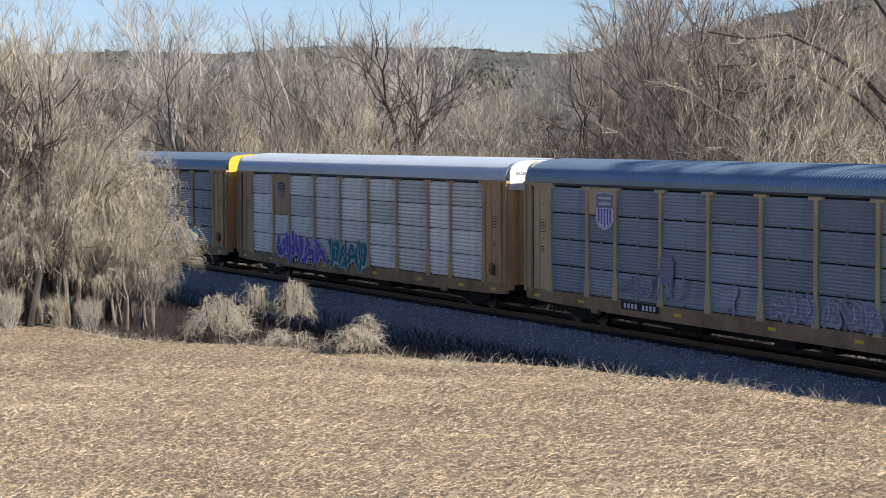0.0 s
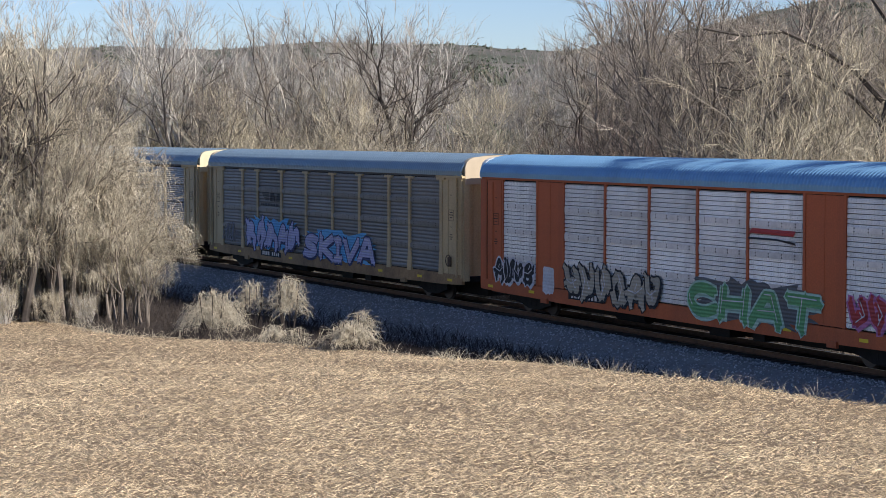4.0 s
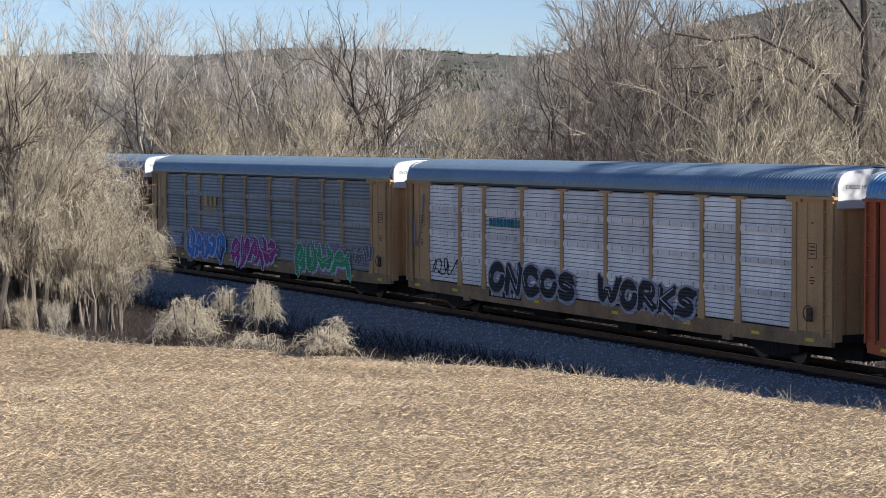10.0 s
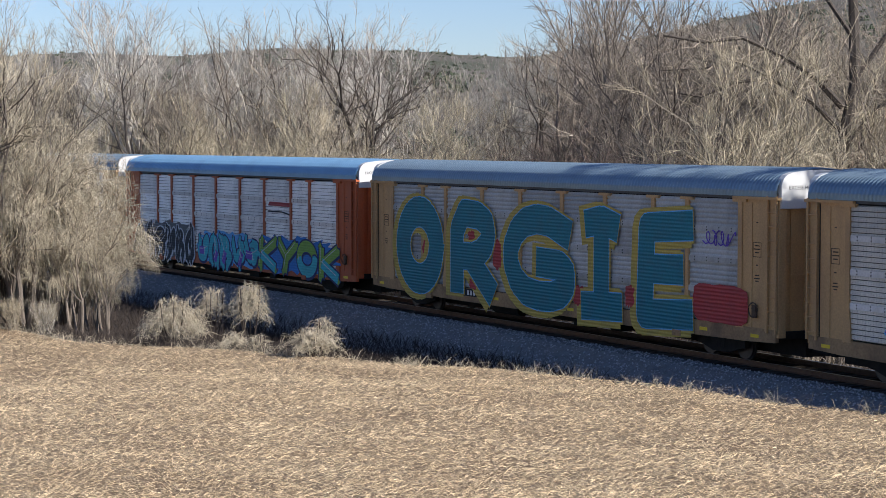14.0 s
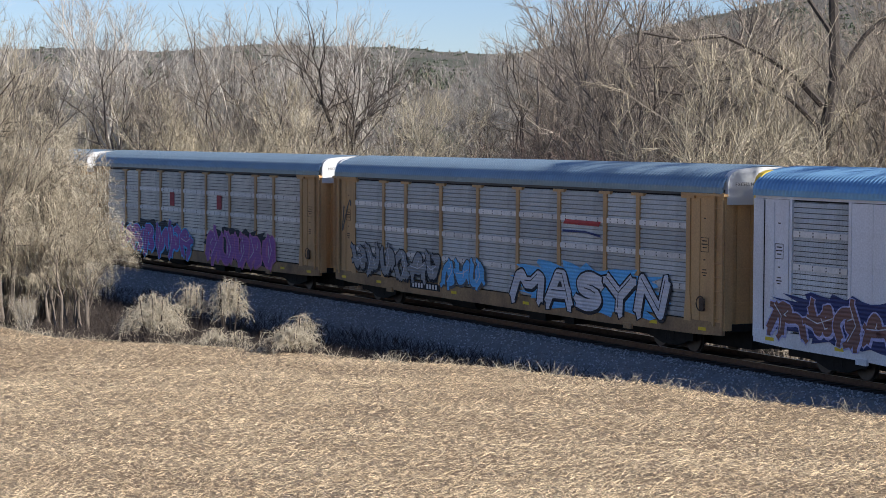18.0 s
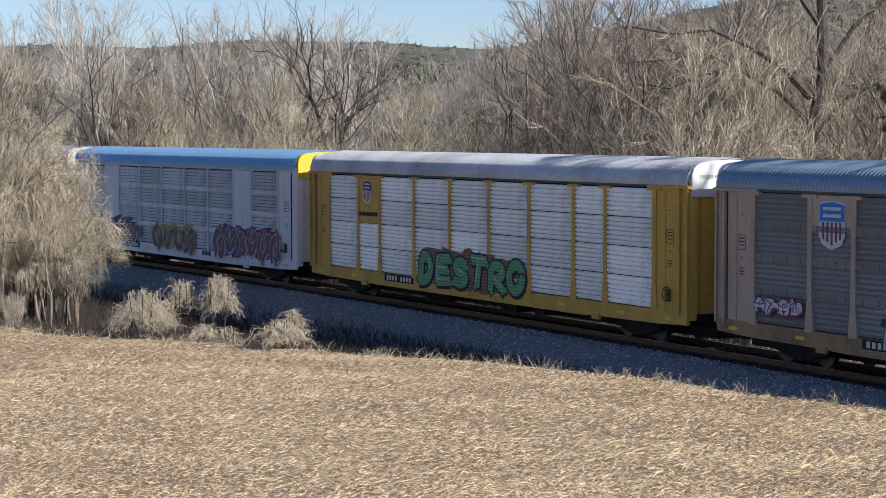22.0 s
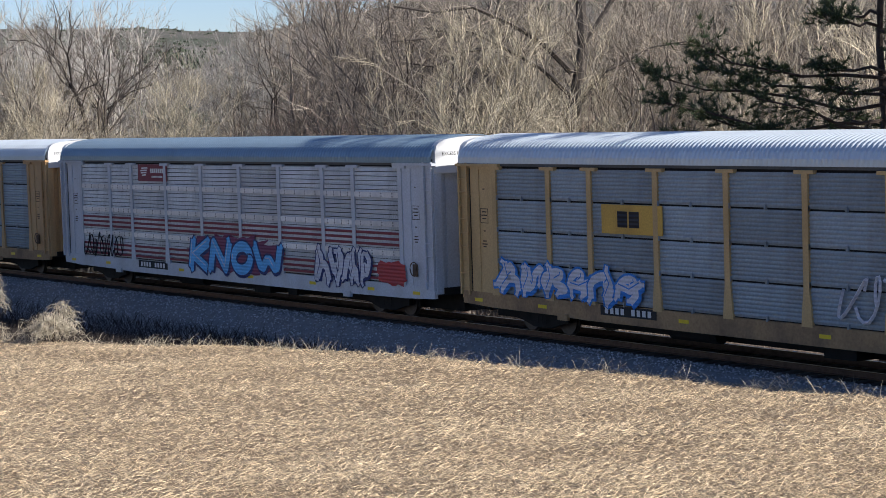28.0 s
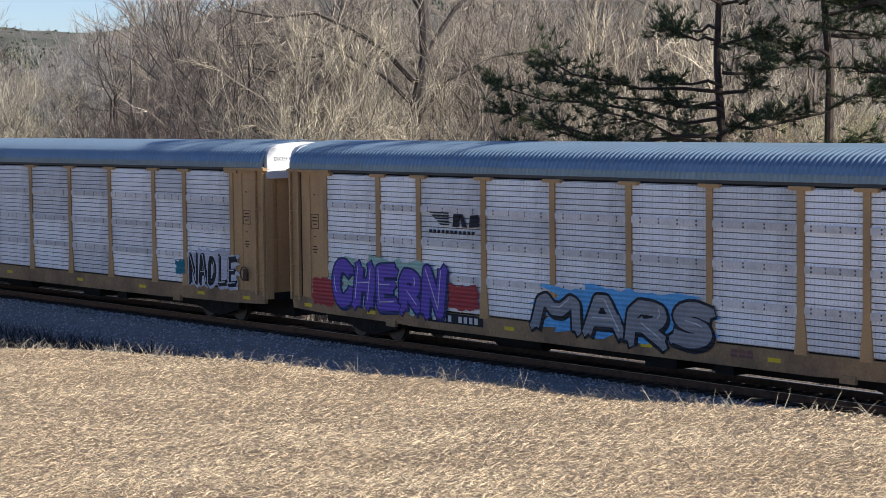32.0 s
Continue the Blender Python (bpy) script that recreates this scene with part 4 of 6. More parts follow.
# smooth orange car
graffiti(4, -12.2, -9.2, 1.35, 2.35, I["black"], I["white"], letters=4, label="black spray-painted letters with white rims")
patch(4, -8.6, -7.7, 1.15, 2.2, I["white"], "white spray-painted ghost shape", 0.06, 0.15)
graffiti(4, -6.9, -0.8, 1.1, 2.35, I["bone"], I["black"], letters=6, line=0.05, label="pale spray-painted letters with black rims")
graffiti(4, 0.9, 7.9, 1.1, 2.4, I["moss"], I["mint"], I["dgrey"], text="CHAT", label="green spray-painted letters")
graffiti(4, 9.05, 11.7, 1.5, 2.4, I["red"], I["pink"], letters=3, label="red spray-painted block with pink rims")
bars_mark(4, 4.2, 6.6, 3.75, 4.1, I["red"], SWOOSH)
bars_mark(4, 4.2, 6.6, 3.65, 4.05, I["black"], SWOOSH2)
# dark red car
patch(5, -11.8, -7.3, 1.5, 3.3, I["haze"], "faded lilac paint square", 0.078, 0.06)
graffiti(5, -6.8, -1.25, 1.6, 2.45, I["chalk"], I["violet"], text="BUNK ALOHA", line=0.03, label="white spray-painted letters")
graffiti(5, -1.0, 1.2, 1.2, 2.35, I["chalk"], I["dgrey"], letters=3, label="white spray-painted letters")
graffiti(5, 1.6, 3.5, 1.2, 2.3, I["chalk"], I["dgrey"], text="SKIP", line=0.04, label="white spray-painted letters")
graffiti(5, 5.3, 10.0, 1.15, 2.4, I["lilac"], I["navy"], letters=5, line=0.05, label="blue and white spray-painted letters")
scribble(5, 10.0, 11.4, 1.7, 2.15, I["chalk"], 4)
bars_mark(5, -6.8, -4.7, 3.5, 4.25, I["black"], HORSE)
sign_plate(5, 12.0, 12.6, 3.6, 4.0, I["chalk"], "pale stencilled panel")
# car with three words
graffiti(6, -8.75, -3.95, 1.0, 2.5, I["blue"], I["white"], I["haze"], letters=4, low=I["navy"], line=0.045, label="bright blue spray-painted letters")
graffiti(6, -3.05, 2.0, 1.0, 2.4, I["magenta"], I["white"], I["haze"], letters=4, line=0.045, label="magenta spray-painted letters")
graffiti(6, 4.2, 9.6, 1.0, 2.4, I["green"], I["white"], I["haze"], letters=4, line=0.045, label="green spray-painted letters")
graffiti(6, 10.0, 11.7, 1.75, 2.55, I["dgrey"], I["chalk"], letters=4, line=0.03, label="white outlined tag")
patch(6, -11.1, -9.2, 1.55, 2.3, I["chalk"], "faded pale paint patch", 0.078, 0.5)
bars_mark(6, -6.45, -4.8, 3.45, 4.15, YELLOW, rows_of_blocks(3, 0.3, 1.0) + rows_of_blocks(1, 0.0, 0.15, 0.0), "yellow mark of three blocks over a bar")
# banded car with black letters
graffiti(7, -6.65, -0.45, 1.25, 2.5, I["black"], I["chalk"], text="ONCOS", line=0.06, label="black spray-painted letters with pale rims")
graffiti(7, 0.9, 6.75, 1.3, 2.4, I["black"], I["chalk"], text="WORKS", line=0.06, label="black spray-painted letters with pale rims")
scribble(7, -11.2, -9.2, 1.7, 2.4, I["black"], 3)
scribble(7, -12.6, -12.1, 2.6, 4.9, I["chalk"], 1, 0.03)
bars_mark(7, -6.65, -4.2, 3.72, 4.03, I["teal"], rows_of_blocks(9))
# orange and white car
graffiti(8, -12.2, -4.0, 0.95, 2.75, I["black"], I["white"], I["dgrey"], letters=6, line=0.06, label="black and white spray-painted letters")
graffiti(8, -3.6, 3.45, 0.9, 2.5, I["aqua"], I["navy"], I["sky"], letters=5, line=0.06, low=I["violet"], label="aqua and violet spray-painted letters")
graffiti(8, 3.5, 11.9, 0.88, 2.6, I["lime"], I["navy"], I["blue"], text="KYOK", line=0.06, low=I["aqua"], label="green and blue spray-painted letters")
bars_mark(8, 4.6, 7.0, 3.75, 4.15, I["red"], SWOOSH)
bars_mark(8, 4.6, 7.0, 3.55, 4.0, I["black"], SWOOSH2)
# giant letters
for ch, a, b, wide in (("O", -11.2, -7.2, 1.15), ("R", -6.75, -3.0, 0.98), ("G", -2.75, 2.3, 1.0), ("I", 2.5, 5.5, 0.9), ("E", 6.0, 9.5, 0.9)):
    giant_letter(9, ch, a, b, 0.95, 4.75, wide, "giant teal spray-painted letter rimmed in yellow")
for a, b, lo, hi in ((-9.0, -8.4, 2.1, 3.1), (-5.3, -4.7, 3.1, 3.6), (-5.2, -4.6, 1.4, 1.9), (-3.4, -2.7, 2.2, 3.4), (-0.6, 0.0, 1.9, 2.4), (2.2, 2.9, 1.3, 2.1), (5.4, 6.0, 1.5, 2.3)):
    patch(9, a, b, lo, hi, I["red"], "dark red paint drop", 0.0845, 0.3)
patch(9, 9.2, 12.1, 1.4, 2.6, I["red"], "dark red paint patch", 0.078, 0.08)
scribble(9, 9.9, 11.4, 3.7, 4.25, I["violet"], 4)
# dusty car with purple letters
graffiti(10, -9.75, -0.3, 1.0, 2.6, I["purple"], I["sky"], I["black"], letters=6, line=0.045, label="purple spray-painted letters on black")
graffiti(10, 1.3, 9.05, 1.0, 2.6, I["purple"], I["pink"], I["black"], letters=5, line=0.045, label="purple spray-painted letters on black")
for a in (-3.0, 2.7):
    sign_plate(10, a, a + 0.55, 3.5, 4.15, I["red"], "small red sign with pale bars")
# blue and white letters
graffiti(11, -11.75, -4.35, 1.35, 2.6, I["grey"], I["black"], letters=6, line=0.04, label="blue grey spray-painted letters")
graffiti(11, -4.1, -0.9, 1.35, 2.5, I["sky"], I["dgrey"], letters=3, line=0.04, label="pale blue spray-painted letters")
graffiti(11, 1.1, 10.7, 1.15, 2.65, I["white"], I["black"], I["sky"], text="MASYN", line=0.05, label="white and dark red spray-painted letters")
bars_mark(11, 4.4, 6.75, 3.85, 4.2, I["red"], SWOOSH)
bars_mark(11, 4.4, 6.75, 3.65, 4.1, I["navy"], SWOOSH2)
scribble(11, -12.7, -12.1, 2.8, 4.6, I["dgrey"], 1)
# white car
graffiti(12, -12.6, -4.2, 1.2, 2.5, I["brown"], I["lilac"], I["navy"], letters=6, line=0.03, label="brown and violet spray-painted letters")
graffiti(12, -2.6, 2.8, 1.2, 2.45, I["brown"], I["bone"], I["yellow"], letters=4, line=0.03, label="brown spray-painted letters")
graffiti(12, 4.8, 12.0, 1.2, 2.65, I["brown"], I["lilac"], I["plum"], letters=6, line=0.03, label="brown and violet spray-painted letters")
bars_mark(12, 3.5, 4.55, 1.18, 1.4, I["black"], rows_of_blocks(3), "three black bars on the sill")
# yellow car
graffiti(13, -3.85, 4.0, 1.15, 2.55, I["moss"], I["black"], I["brown"], text="DESTRO", line=0.05, label="green spray-painted letters")
shield(13, -8.55, -7.8, 4.05, 5.0, I["navy"], I["white"], I["red"])
bars_mark(13, -8.9, -7.3, 3.6, 3.75, I["black"], rows_of_blocks(14), "row of small black bars")
# faded tan car
shield(14, -8.6, -7.45, 3.7, 5.05, I["blue"], I["white"], I["plum"])
graffiti(14, -5.7, 1.6, 1.05, 2.8, I["grey"], I["white"], I["navy"], letters=6, line=0.05, low=I["dgrey"], label="grey spray-painted letters with white rims")
graffiti(14, 1.6, 2.9, 1.2, 2.5, I["navy"], I["chalk"], letters=1, line=0.06, label="grey spray-painted letter with white rim")
graffiti(14, -11.5, -9.3, 1.75, 2.25, I["white"], I["plum"], letters=4, line=0.03, label="small white spray-painted letters")
graffiti(14, 4.6, 6.6, 1.5, 2.25, I["haze"], I["chalk"], letters=3, label="faded white spray-painted letters")
graffiti(14, 6.9, 8.8, 1.5, 2.2, I["haze"], I["chalk"], letters=3, label="faded white spray-painted letters")
# blue grey car
bars_mark(15, 4.5, 6.8, 3.75, 4.05, I["red"], SWOOSH)
bars_mark(15, 4.5, 6.8, 3.6, 3.95, I["navy"], SWOOSH2)
# silver car with red stripes
STRIPE = mat("dark_red_stripe", (0.20, 0.035, 0.05), 0.6, var=0.15)
for z in (1.52, 1.71, 1.90, 2.62, 2.80, 2.98):
    for b in range(9):
        e = (1.72,) + POSTS[1:-1] + (24.98,)
        part("stripe", Form().box(e[b] - HALF + 0.12, e[b + 1] - HALF - 0.12, SKIN - 0.068, SKIN - 0.05, z, z + 0.085), STRIPE, CARS[16], "dark red stripe")
plate = sign_plate(16, -6.45, -4.05, 4.5, 5.15, STRIPE, "dark red sign with a white emblem and bars")
part("bar", flat(None, [[(-5.4 + a * 1.1, 4.82 + b * 0.17) for a, b in s] for s in rows_of_blocks(7)], 0.073, 0.004), CAPW, plate)
part("bar", flat(None, [[(-5.3 + a * 0.9, 4.64 + b * 0.07) for a, b in s] for s in rows_of_blocks(9)], 0.073, 0.004), CAPW, plate)
part("emblem", flat(None, [[(-6.25 + 0.5 * t, 4.7 + 0.09 * i), (-5.75 + 0.05 * i, 4.72 + 0.09 * i), (-5.78 + 0.05 * i, 4.77 + 0.09 * i), (-6.25 + 0.5 * t, 4.75 + 0.09 * i)] for i, t in enumerate((0.3, 0.1, 0.05, 0.2))], 0.073, 0.004), CAPW, plate)
graffiti(16, -2.5, 4.4, 1.2, 2.5, I["sky"], I["navy"], I["plum"], text="KNOW", line=0.05, label="blue and white spray-painted letters")
graffiti(16, 6.4, 9.8, 1.25, 2.45, I["white"], I["navy"], letters=4, line=0.04, label="white spray-painted letters")
patch(16, 10.2, 12.0, 1.3, 2.2, I["red"], "red spray-painted patch", 0.09, 0.3)
scribble(16, -11.4, -7.9, 1.4, 2.4, I["black"], 8)
# yellow car with white letters
CNP = sign_plate(17, -6.55, -3.95, 3.4, 4.2, YELLOW, "yellow plate with two dark marks")
part("bar", flat(None, [[(-5.85 + a * 1.0, 3.58 + b * 0.44) for a, b in q] for q in rows_of_blocks(2, gap=0.15)], 0.073, 0.004), I["black"], CNP)
graffiti(17, -11.5, -4.85, 1.45, 2.45, I["white"], I["blue"], letters=6, line=0.05, label="white and blue spray-painted letters")
scribble(17, 2.6, 6.7, 1.5, 2.85, I["white"], 6, 0.05, "large white spray-can tag")
scribble(17, 8.1, 10.9, 1.8, 2.4, I["sky"], 6)
# pale perforated car
graffiti(18, 9.15, 11.95, 1.4, 2.5, I["black"], I["white"], I["white"], text="NADLE", line=0.03, label="black letters on a white painted patch")
patch(18, 8.3, 9.0, 1.7, 2.25, I["teal"], "small teal spray mark", 0.085, 0.4)
bars_mark(18, -6.75, -4.3, 3.66, 4.05, I["black"], rows_of_blocks(9))
# pale banded car
graffiti(19, -11.3, -5.85, 1.2, 2.7, I["violet"], I["navy"], I["mint"], text="CHERN", line=0.05, label="violet spray-painted letters rimmed in mint")
patch(19, -12.4, -11.2, 1.2, 2.1, I["red"], "dull red spray patch", 0.079, 0.2)
patch(19, -5.9, -4.4, 1.5, 2.3, I["red"], "dull red spray patch", 0.0785, 0.3)
graffiti(19, -2.2, 4.4, 1.15, 2.45, I["grey"], I["black"], I["sky"], text="MARS", line=0.06, label="grey spray-painted letters on blue")
bars_mark(19, -6.65, -4.4, 3.6, 4.2, I["black"], HORSE, "black mark of slanted bars")
bars_mark(19, 4.85, 5.6, 1.15, 1.35, I["brown"], rows_of_blocks(3), "three brown bars on the sill")
# ---- trees ----
def spike(form, p, d, length, r):
    """A twig: a thin three-sided point."""
    a = d.cross(Vector((0.3, 0.5, 0.8))).normalized() * r
    b = d.cross(a)
    k = len(form.v)
    q = p + d * length
    form.v += [tuple(p + a), tuple(p - a * 0.5 + b * 0.87), tuple(p - a * 0.5 - b * 0.87), tuple(q)]
    form.f += [(k, k + 1, k + 3), (k + 1, k + 2, k + 3), (k + 2, k, k + 3)]


def grow_tree(rng, height, stems=1, levels=5, spread=0.25, lift=0.12, droop=0.0, r0=None, trunk=0.27, fork=(0.25, 0.6), shoots=1.4, twigs=5, twig_l=0.42,
              wig=0.2, twig_r=0.009, shrink=0.76, hang=0, lean=0.0):
    """A bare tree that forks again and again: two Forms, (trunk and limbs, branches and twigs), from the base at the origin."""
    wood, fine = Form(), Form()
    r0 = r0 or height * 0.014

    def turned(d, angle):
        side = d.cross(Vector((rng.gauss(0, 1), rng.gauss(0, 1), rng.gauss(0, 1)))).normalized()
        return (d * math.cos(angle) + side * math.sin(angle)).normalized()

    def branch(p, d, length, r, level):
        n = 4 if level < 2 else 3 if level < 4 and droop else 2
        sag = lift - droop * max(0.0, level - 1) * 0.16
        pts, d = [p.copy()], d.copy()
        for _ in range(n):
            w = wig * (0.45 if level < 2 else 1.0)
            d = (d + Vector((rng.gauss(0, w), rng.gauss(0, w), rng.gauss(0, w) + sag * 0.5))).normalized()
            p = p + d * (length / n)
            pts.append(p)
        tip = max(r * 0.68, twig_r * 1.1)
        radii = [r + (tip - r) * i / n for i in range(n + 1)]
        if level < max(4, levels):
            wood.tube(pts, radii, (7, 5, 4, 3, 3)[level], False)
        else:
            fine.tube(pts, radii, 3, False)

        def at(t):
            k = min(int(t * n), n - 1)
            return pts[k].lerp(pts[k + 1], t * n - k), (pts[k + 1] - pts[k]).normalized()

        if level >= levels:
            for i in range(twigs):
                q, e = at(min(0.1 + 0.9 * (i + rng.random()) / twigs, 0.999))
                e = (turned(e, rng.uniform(0.4, 1.05)) + Vector((0, 0, 0.25 * lift - droop * 0.35))).normalized()
                spike(fine, q, e, twig_l * rng.uniform(0.5, 1.3), twig_r)
            for i in range(hang):
                q, e = at(rng.uniform(0.1, 0.99))
                out = Vector((e.x, e.y, 0)) * 0.25 + Vector((rng.gauss(0, 0.12), rng.gauss(0, 0.12), 0))
                ln = twig_l * rng.uniform(0.7, 2.0)
                fine.tube([q, q + out * ln + Vector((0, 0, -0.35 * ln)), q + out * 1.5 * ln + Vector((0, 0, -ln))], [twig_r, twig_r * 0.8, twig_r * 0.4], 3, False)
            return
        for i in range(2 if rng.random() < 0.68 else 3):
            branch(pts[-1], turned(d, rng.uniform(*fork)), length * shrink * rng.uniform(0.75, 1.15), tip * rng.uniform(0.7, 0.95), level + 1)
        for i in range(int(shoots + rng.random())):
            q, e = at(rng.uniform(0.7 if level == 0 and stems < 4 else 0.2, 0.95))
            branch(q, turned(e, rng.uniform(0.55, 1.05)), length * shrink * rng.uniform(0.5, 0.95), tip * rng.uniform(0.4, 0.7), min(level + rng.choice((1, 2, 2)), levels))

    for st in range(stems):
        a = math.tau * (st + rng.random()) / stems
        tilt = spread * rng.uniform(0.25, 1.0) if stems > 1 else 0.04
        d = Vector((math.cos(a) * math.sin(tilt) + lean, math.sin(a) * math.sin(tilt), math.cos(tilt))).normalized()
        k = rng.uniform(0.7, 1.0) if stems > 1 else 1.0
        w = 0.25 if stems > 1 else 0.0
        branch(Vector((w * math.cos(a), w * math.sin(a), -0.25)), d, height * trunk * k, r0 * (0.5 + 0.5 * k), 0)
    return wood, fine


BARK = {
    "grey": mat("grey_bark", (0.19, 0.155, 0.125), 0.9, var=0.35, scale=2, fine=20, per_object=0.25),
    "pale": mat("pale_bark", (0.55, 0.50, 0.43), 0.85, var=0.3, scale=2, fine=14, tint=(0.2, 0.17, 0.14), per_object=0.15),
    "dark": mat("dark_bark", (0.115, 0.095, 0.08), 0.9, var=0.3, scale=2, fine=20, per_object=0.25),
    "straw": mat("straw_bark", (0.36, 0.31, 0.24), 0.9, var=0.3, scale=2, fine=20, per_object=0.2),
}
TWIG = {
    "grey": mat("grey_twigs", (0.36, 0.30, 0.23), 0.9, var=0.3, scale=1, fine=8, per_object=0.25, per_island=0.5),
    "pale": mat("pale_twigs", (0.44, 0.405, 0.355), 0.9, var=0.25, scale=1, fine=8, per_object=0.15, per_island=0.4),
    "dark": mat("dark_twigs", (0.20, 0.165, 0.135), 0.9, var=0.3, scale=1, fine=8, per_object=0.25, per_island=0.5),
    "red": mat("reddish_twigs", (0.22, 0.155, 0.125), 0.9, var=0.3, scale=1, fine=8, per_object=0.25, per_island=0.5),
    "straw": mat("straw_twigs", (0.50, 0.425, 0.30), 0.9, var=0.3, scale=1, fine=8, per_object=0.2, per_island=0.55),
    "vine": mat("thicket_twigs", (0.46, 0.395, 0.29), 0.9, var=0.3, scale=1, fine=8, per_object=0.2, per_island=0.6),
    "olive": mat("budding_twigs", (0.47, 0.42, 0.22), 0.9, var=0.3, scale=1, fine=8, per_object=0.2, per_island=0.5),
}


def tree_kind(name, bark, twig, label, seed, group, **kw):
    rng = random.Random(seed)
    wood, fine = grow_tree(rng, **kw)
    k = kw["height"] / max(p[2] for p in fine.v)      # grown to its full height
    for form in (wood, fine):
        form.v = [(x * k, y * k, z * k) for x, y, z in form.v]
    return (name, wood.mesh("trunk", BARK[bark]), fine.mesh("crown", TWIG[twig]), label, group)


def plant(kind, x, y, turn=0.0, size=1.0, z=None):
    name, wood, fine, label, group = kind
    if z is None:
        z = float(ground_height(np.array([x]), np.array([y]))[0][0])
    t = new(name)
    t.matrix_basis = pose(x, y, z, 0, 0, turn) @ Matrix.Diagonal((size, size, size, 1))
    part("trunk", wood, None, t)
    part("crown", fine, None, t)
    return tagged(t, label, "tree" if name != "shrub" else "shrub", group)


TALL = [tree_kind("tree", "grey", "grey", "bare grey deciduous tree in the woods behind the track", 10 + i, "bare trees behind the track",
                  height=15, levels=5, lift=0.2, r0=0.17, shoots=1.2, twigs=7, twig_l=0.6, twig_r=0.0058) for i in range(4)]
PALE = [tree_kind("tree", "pale", "pale", "tall bare tree with pale bark behind the track", 20 + i, "bare trees behind the track",
                  height=16.5, levels=5, stems=2, spread=0.14, lift=0.34, fork=(0.2, 0.45), shoots=1.0, twigs=6, twig_l=0.6, r0=0.16, twig_r=0.0065) for i in range(2)]
DARK = [tree_kind("tree", "dark", "dark", "dark bare tree with fine spreading branches", 30 + i, "bare trees behind the track",
                  height=13, levels=5, stems=2, spread=0.22, lift=0.2, trunk=0.31, fork=(0.2, 0.55), shoots=0.9, twigs=7, twig_l=0.55, r0=0.2, twig_r=0.0058) for i in range(3)]
SAPLING = [tree_kind("tree", "straw", "straw", "slender pale sapling among the shrubs", 60 + i, "saplings behind the track",
                     height=11, levels=4, stems=4, spread=0.22, lift=0.4, fork=(0.2, 0.5), shoots=1.4, twigs=6, twig_l=0.6, r0=0.07, twig_r=0.006) for i in range(2)]
BRUSH = [tree_kind("shrub", ("straw", "straw", "dark", "grey")[i], ("straw", "olive", "red", "grey")[i], ("straw-coloured leafless shrub", "olive budding leafless shrub", "reddish brown leafless shrub", "grey leafless shrub")[i] + " at the edge of the woods", 40 + i, "shrubs behind the track",
                   height=8, levels=3, stems=11, spread=0.6, lift=0.25, fork=(0.25, 0.65), trunk=0.31, shoots=1.8, twigs=8, twig_l=0.6, r0=0.045, twig_r=0.006) for i in range(4)]
rng = random.Random(5)


def at_bearing(u, d):
    """Plan point d metres ahead, u metres to the right per 1000 metres ahead."""
    return u * d / 1000.0, d


def off_track(x, y):
    return float(ground_height(np.array([x]), np.array([y]))[2][0])


def fit_plant(kinds, u, d, top, base_height, jitter=0.12):
    """Plant one of kinds so that its top stands about at the height top."""
    x, y = at_bearing(u, d)
    while off_track(x, y) > -8:
        d += 6
        x, y = at_bearing(u, d)
    z = float(ground_height(np.array([x]), np.array([y]))[0][0])
    size = (top - z) / base_height * rng.uniform(1 - jitter, 1 + jitter)
    return plant(rng.choice(kinds), x, y, rng.uniform(0, 360), size)


# tall pale trees beyond the thicket, then darker ones along the skyline
for u in (-185, -165, -150, -136, -122, -108, -200, -222):
    fit_plant(PALE, u, rng.uniform(125, 150), 16.5, 16)
for u in (-235, -205, -175, -95, -84, -70, -58, -46, -36, 22, 50, 66, 78):
    fit_plant(TALL + DARK, u, rng.uniform(135, 165), 17 if u < -30 else 13.5, 15)
for u in (-2, 48, 56, -60, -46, -32, -76, -92):
    fit_plant(PALE, u, rng.uniform(128, 140), 15.5, 16)
for u in (-70, -52, -40, -27, -112, -128, -150, 70, 84):
    fit_plant(DARK + TALL[:2], u, rng.uniform(118, 140), 14.8, 13.5)
# brush in front of them
for i in range(30):
    u = -230 + 330 * (i + rng.random()) / 30
    fit_plant(BRUSH[:2] + SAPLING[:1] if u < 35 else BRUSH[2:], u, rng.uniform(106, 130), 8.6 if u < -90 else 7.8 if u < 35 else 6.6, 8)
for i in range(16):
    u = 28 + 75 * (i + rng.random()) / 16
    fit_plant([BRUSH[2], BRUSH[2], BRUSH[3]], u, rng.uniform(100, 118), 6.8, 8)
# the wide dark tree, the oak and the mixed woods towards the pines
for u, d, top in ((115, 88, 13), (126, 104, 13), (146, 94, 13), (106, 112, 14)):
    fit_plant(DARK, u, d, top, 12)
for i in range(38):
    u = 90 + 370 * (i + rng.random()) / 38
    fit_plant(TALL + DARK, u, rng.uniform(100, 150), 14 + 0.012 * u, 14)
for i in range(30):
    u = 100 + 360 * (i + rng.random()) / 30
    fit_plant(BRUSH[2:] * 3 + SAPLING + BRUSH[:2], u, rng.uniform(82, 112), 8.0, 8.5, 0.25)
for i in range(14):
    u = 228 + 60 * (i + rng.random()) / 14
    fit_plant(SAPLING[:1] + TALL, u, rng.uniform(84, 105), 11.5, 13)

# taller trees that stand before the hill's shoulder
for i in range(13):
    u = 84 + 130 * (i + rng.random()) / 13
    fit_plant(TALL, u, rng.uniform(108, 138), 17.5, 14.5)

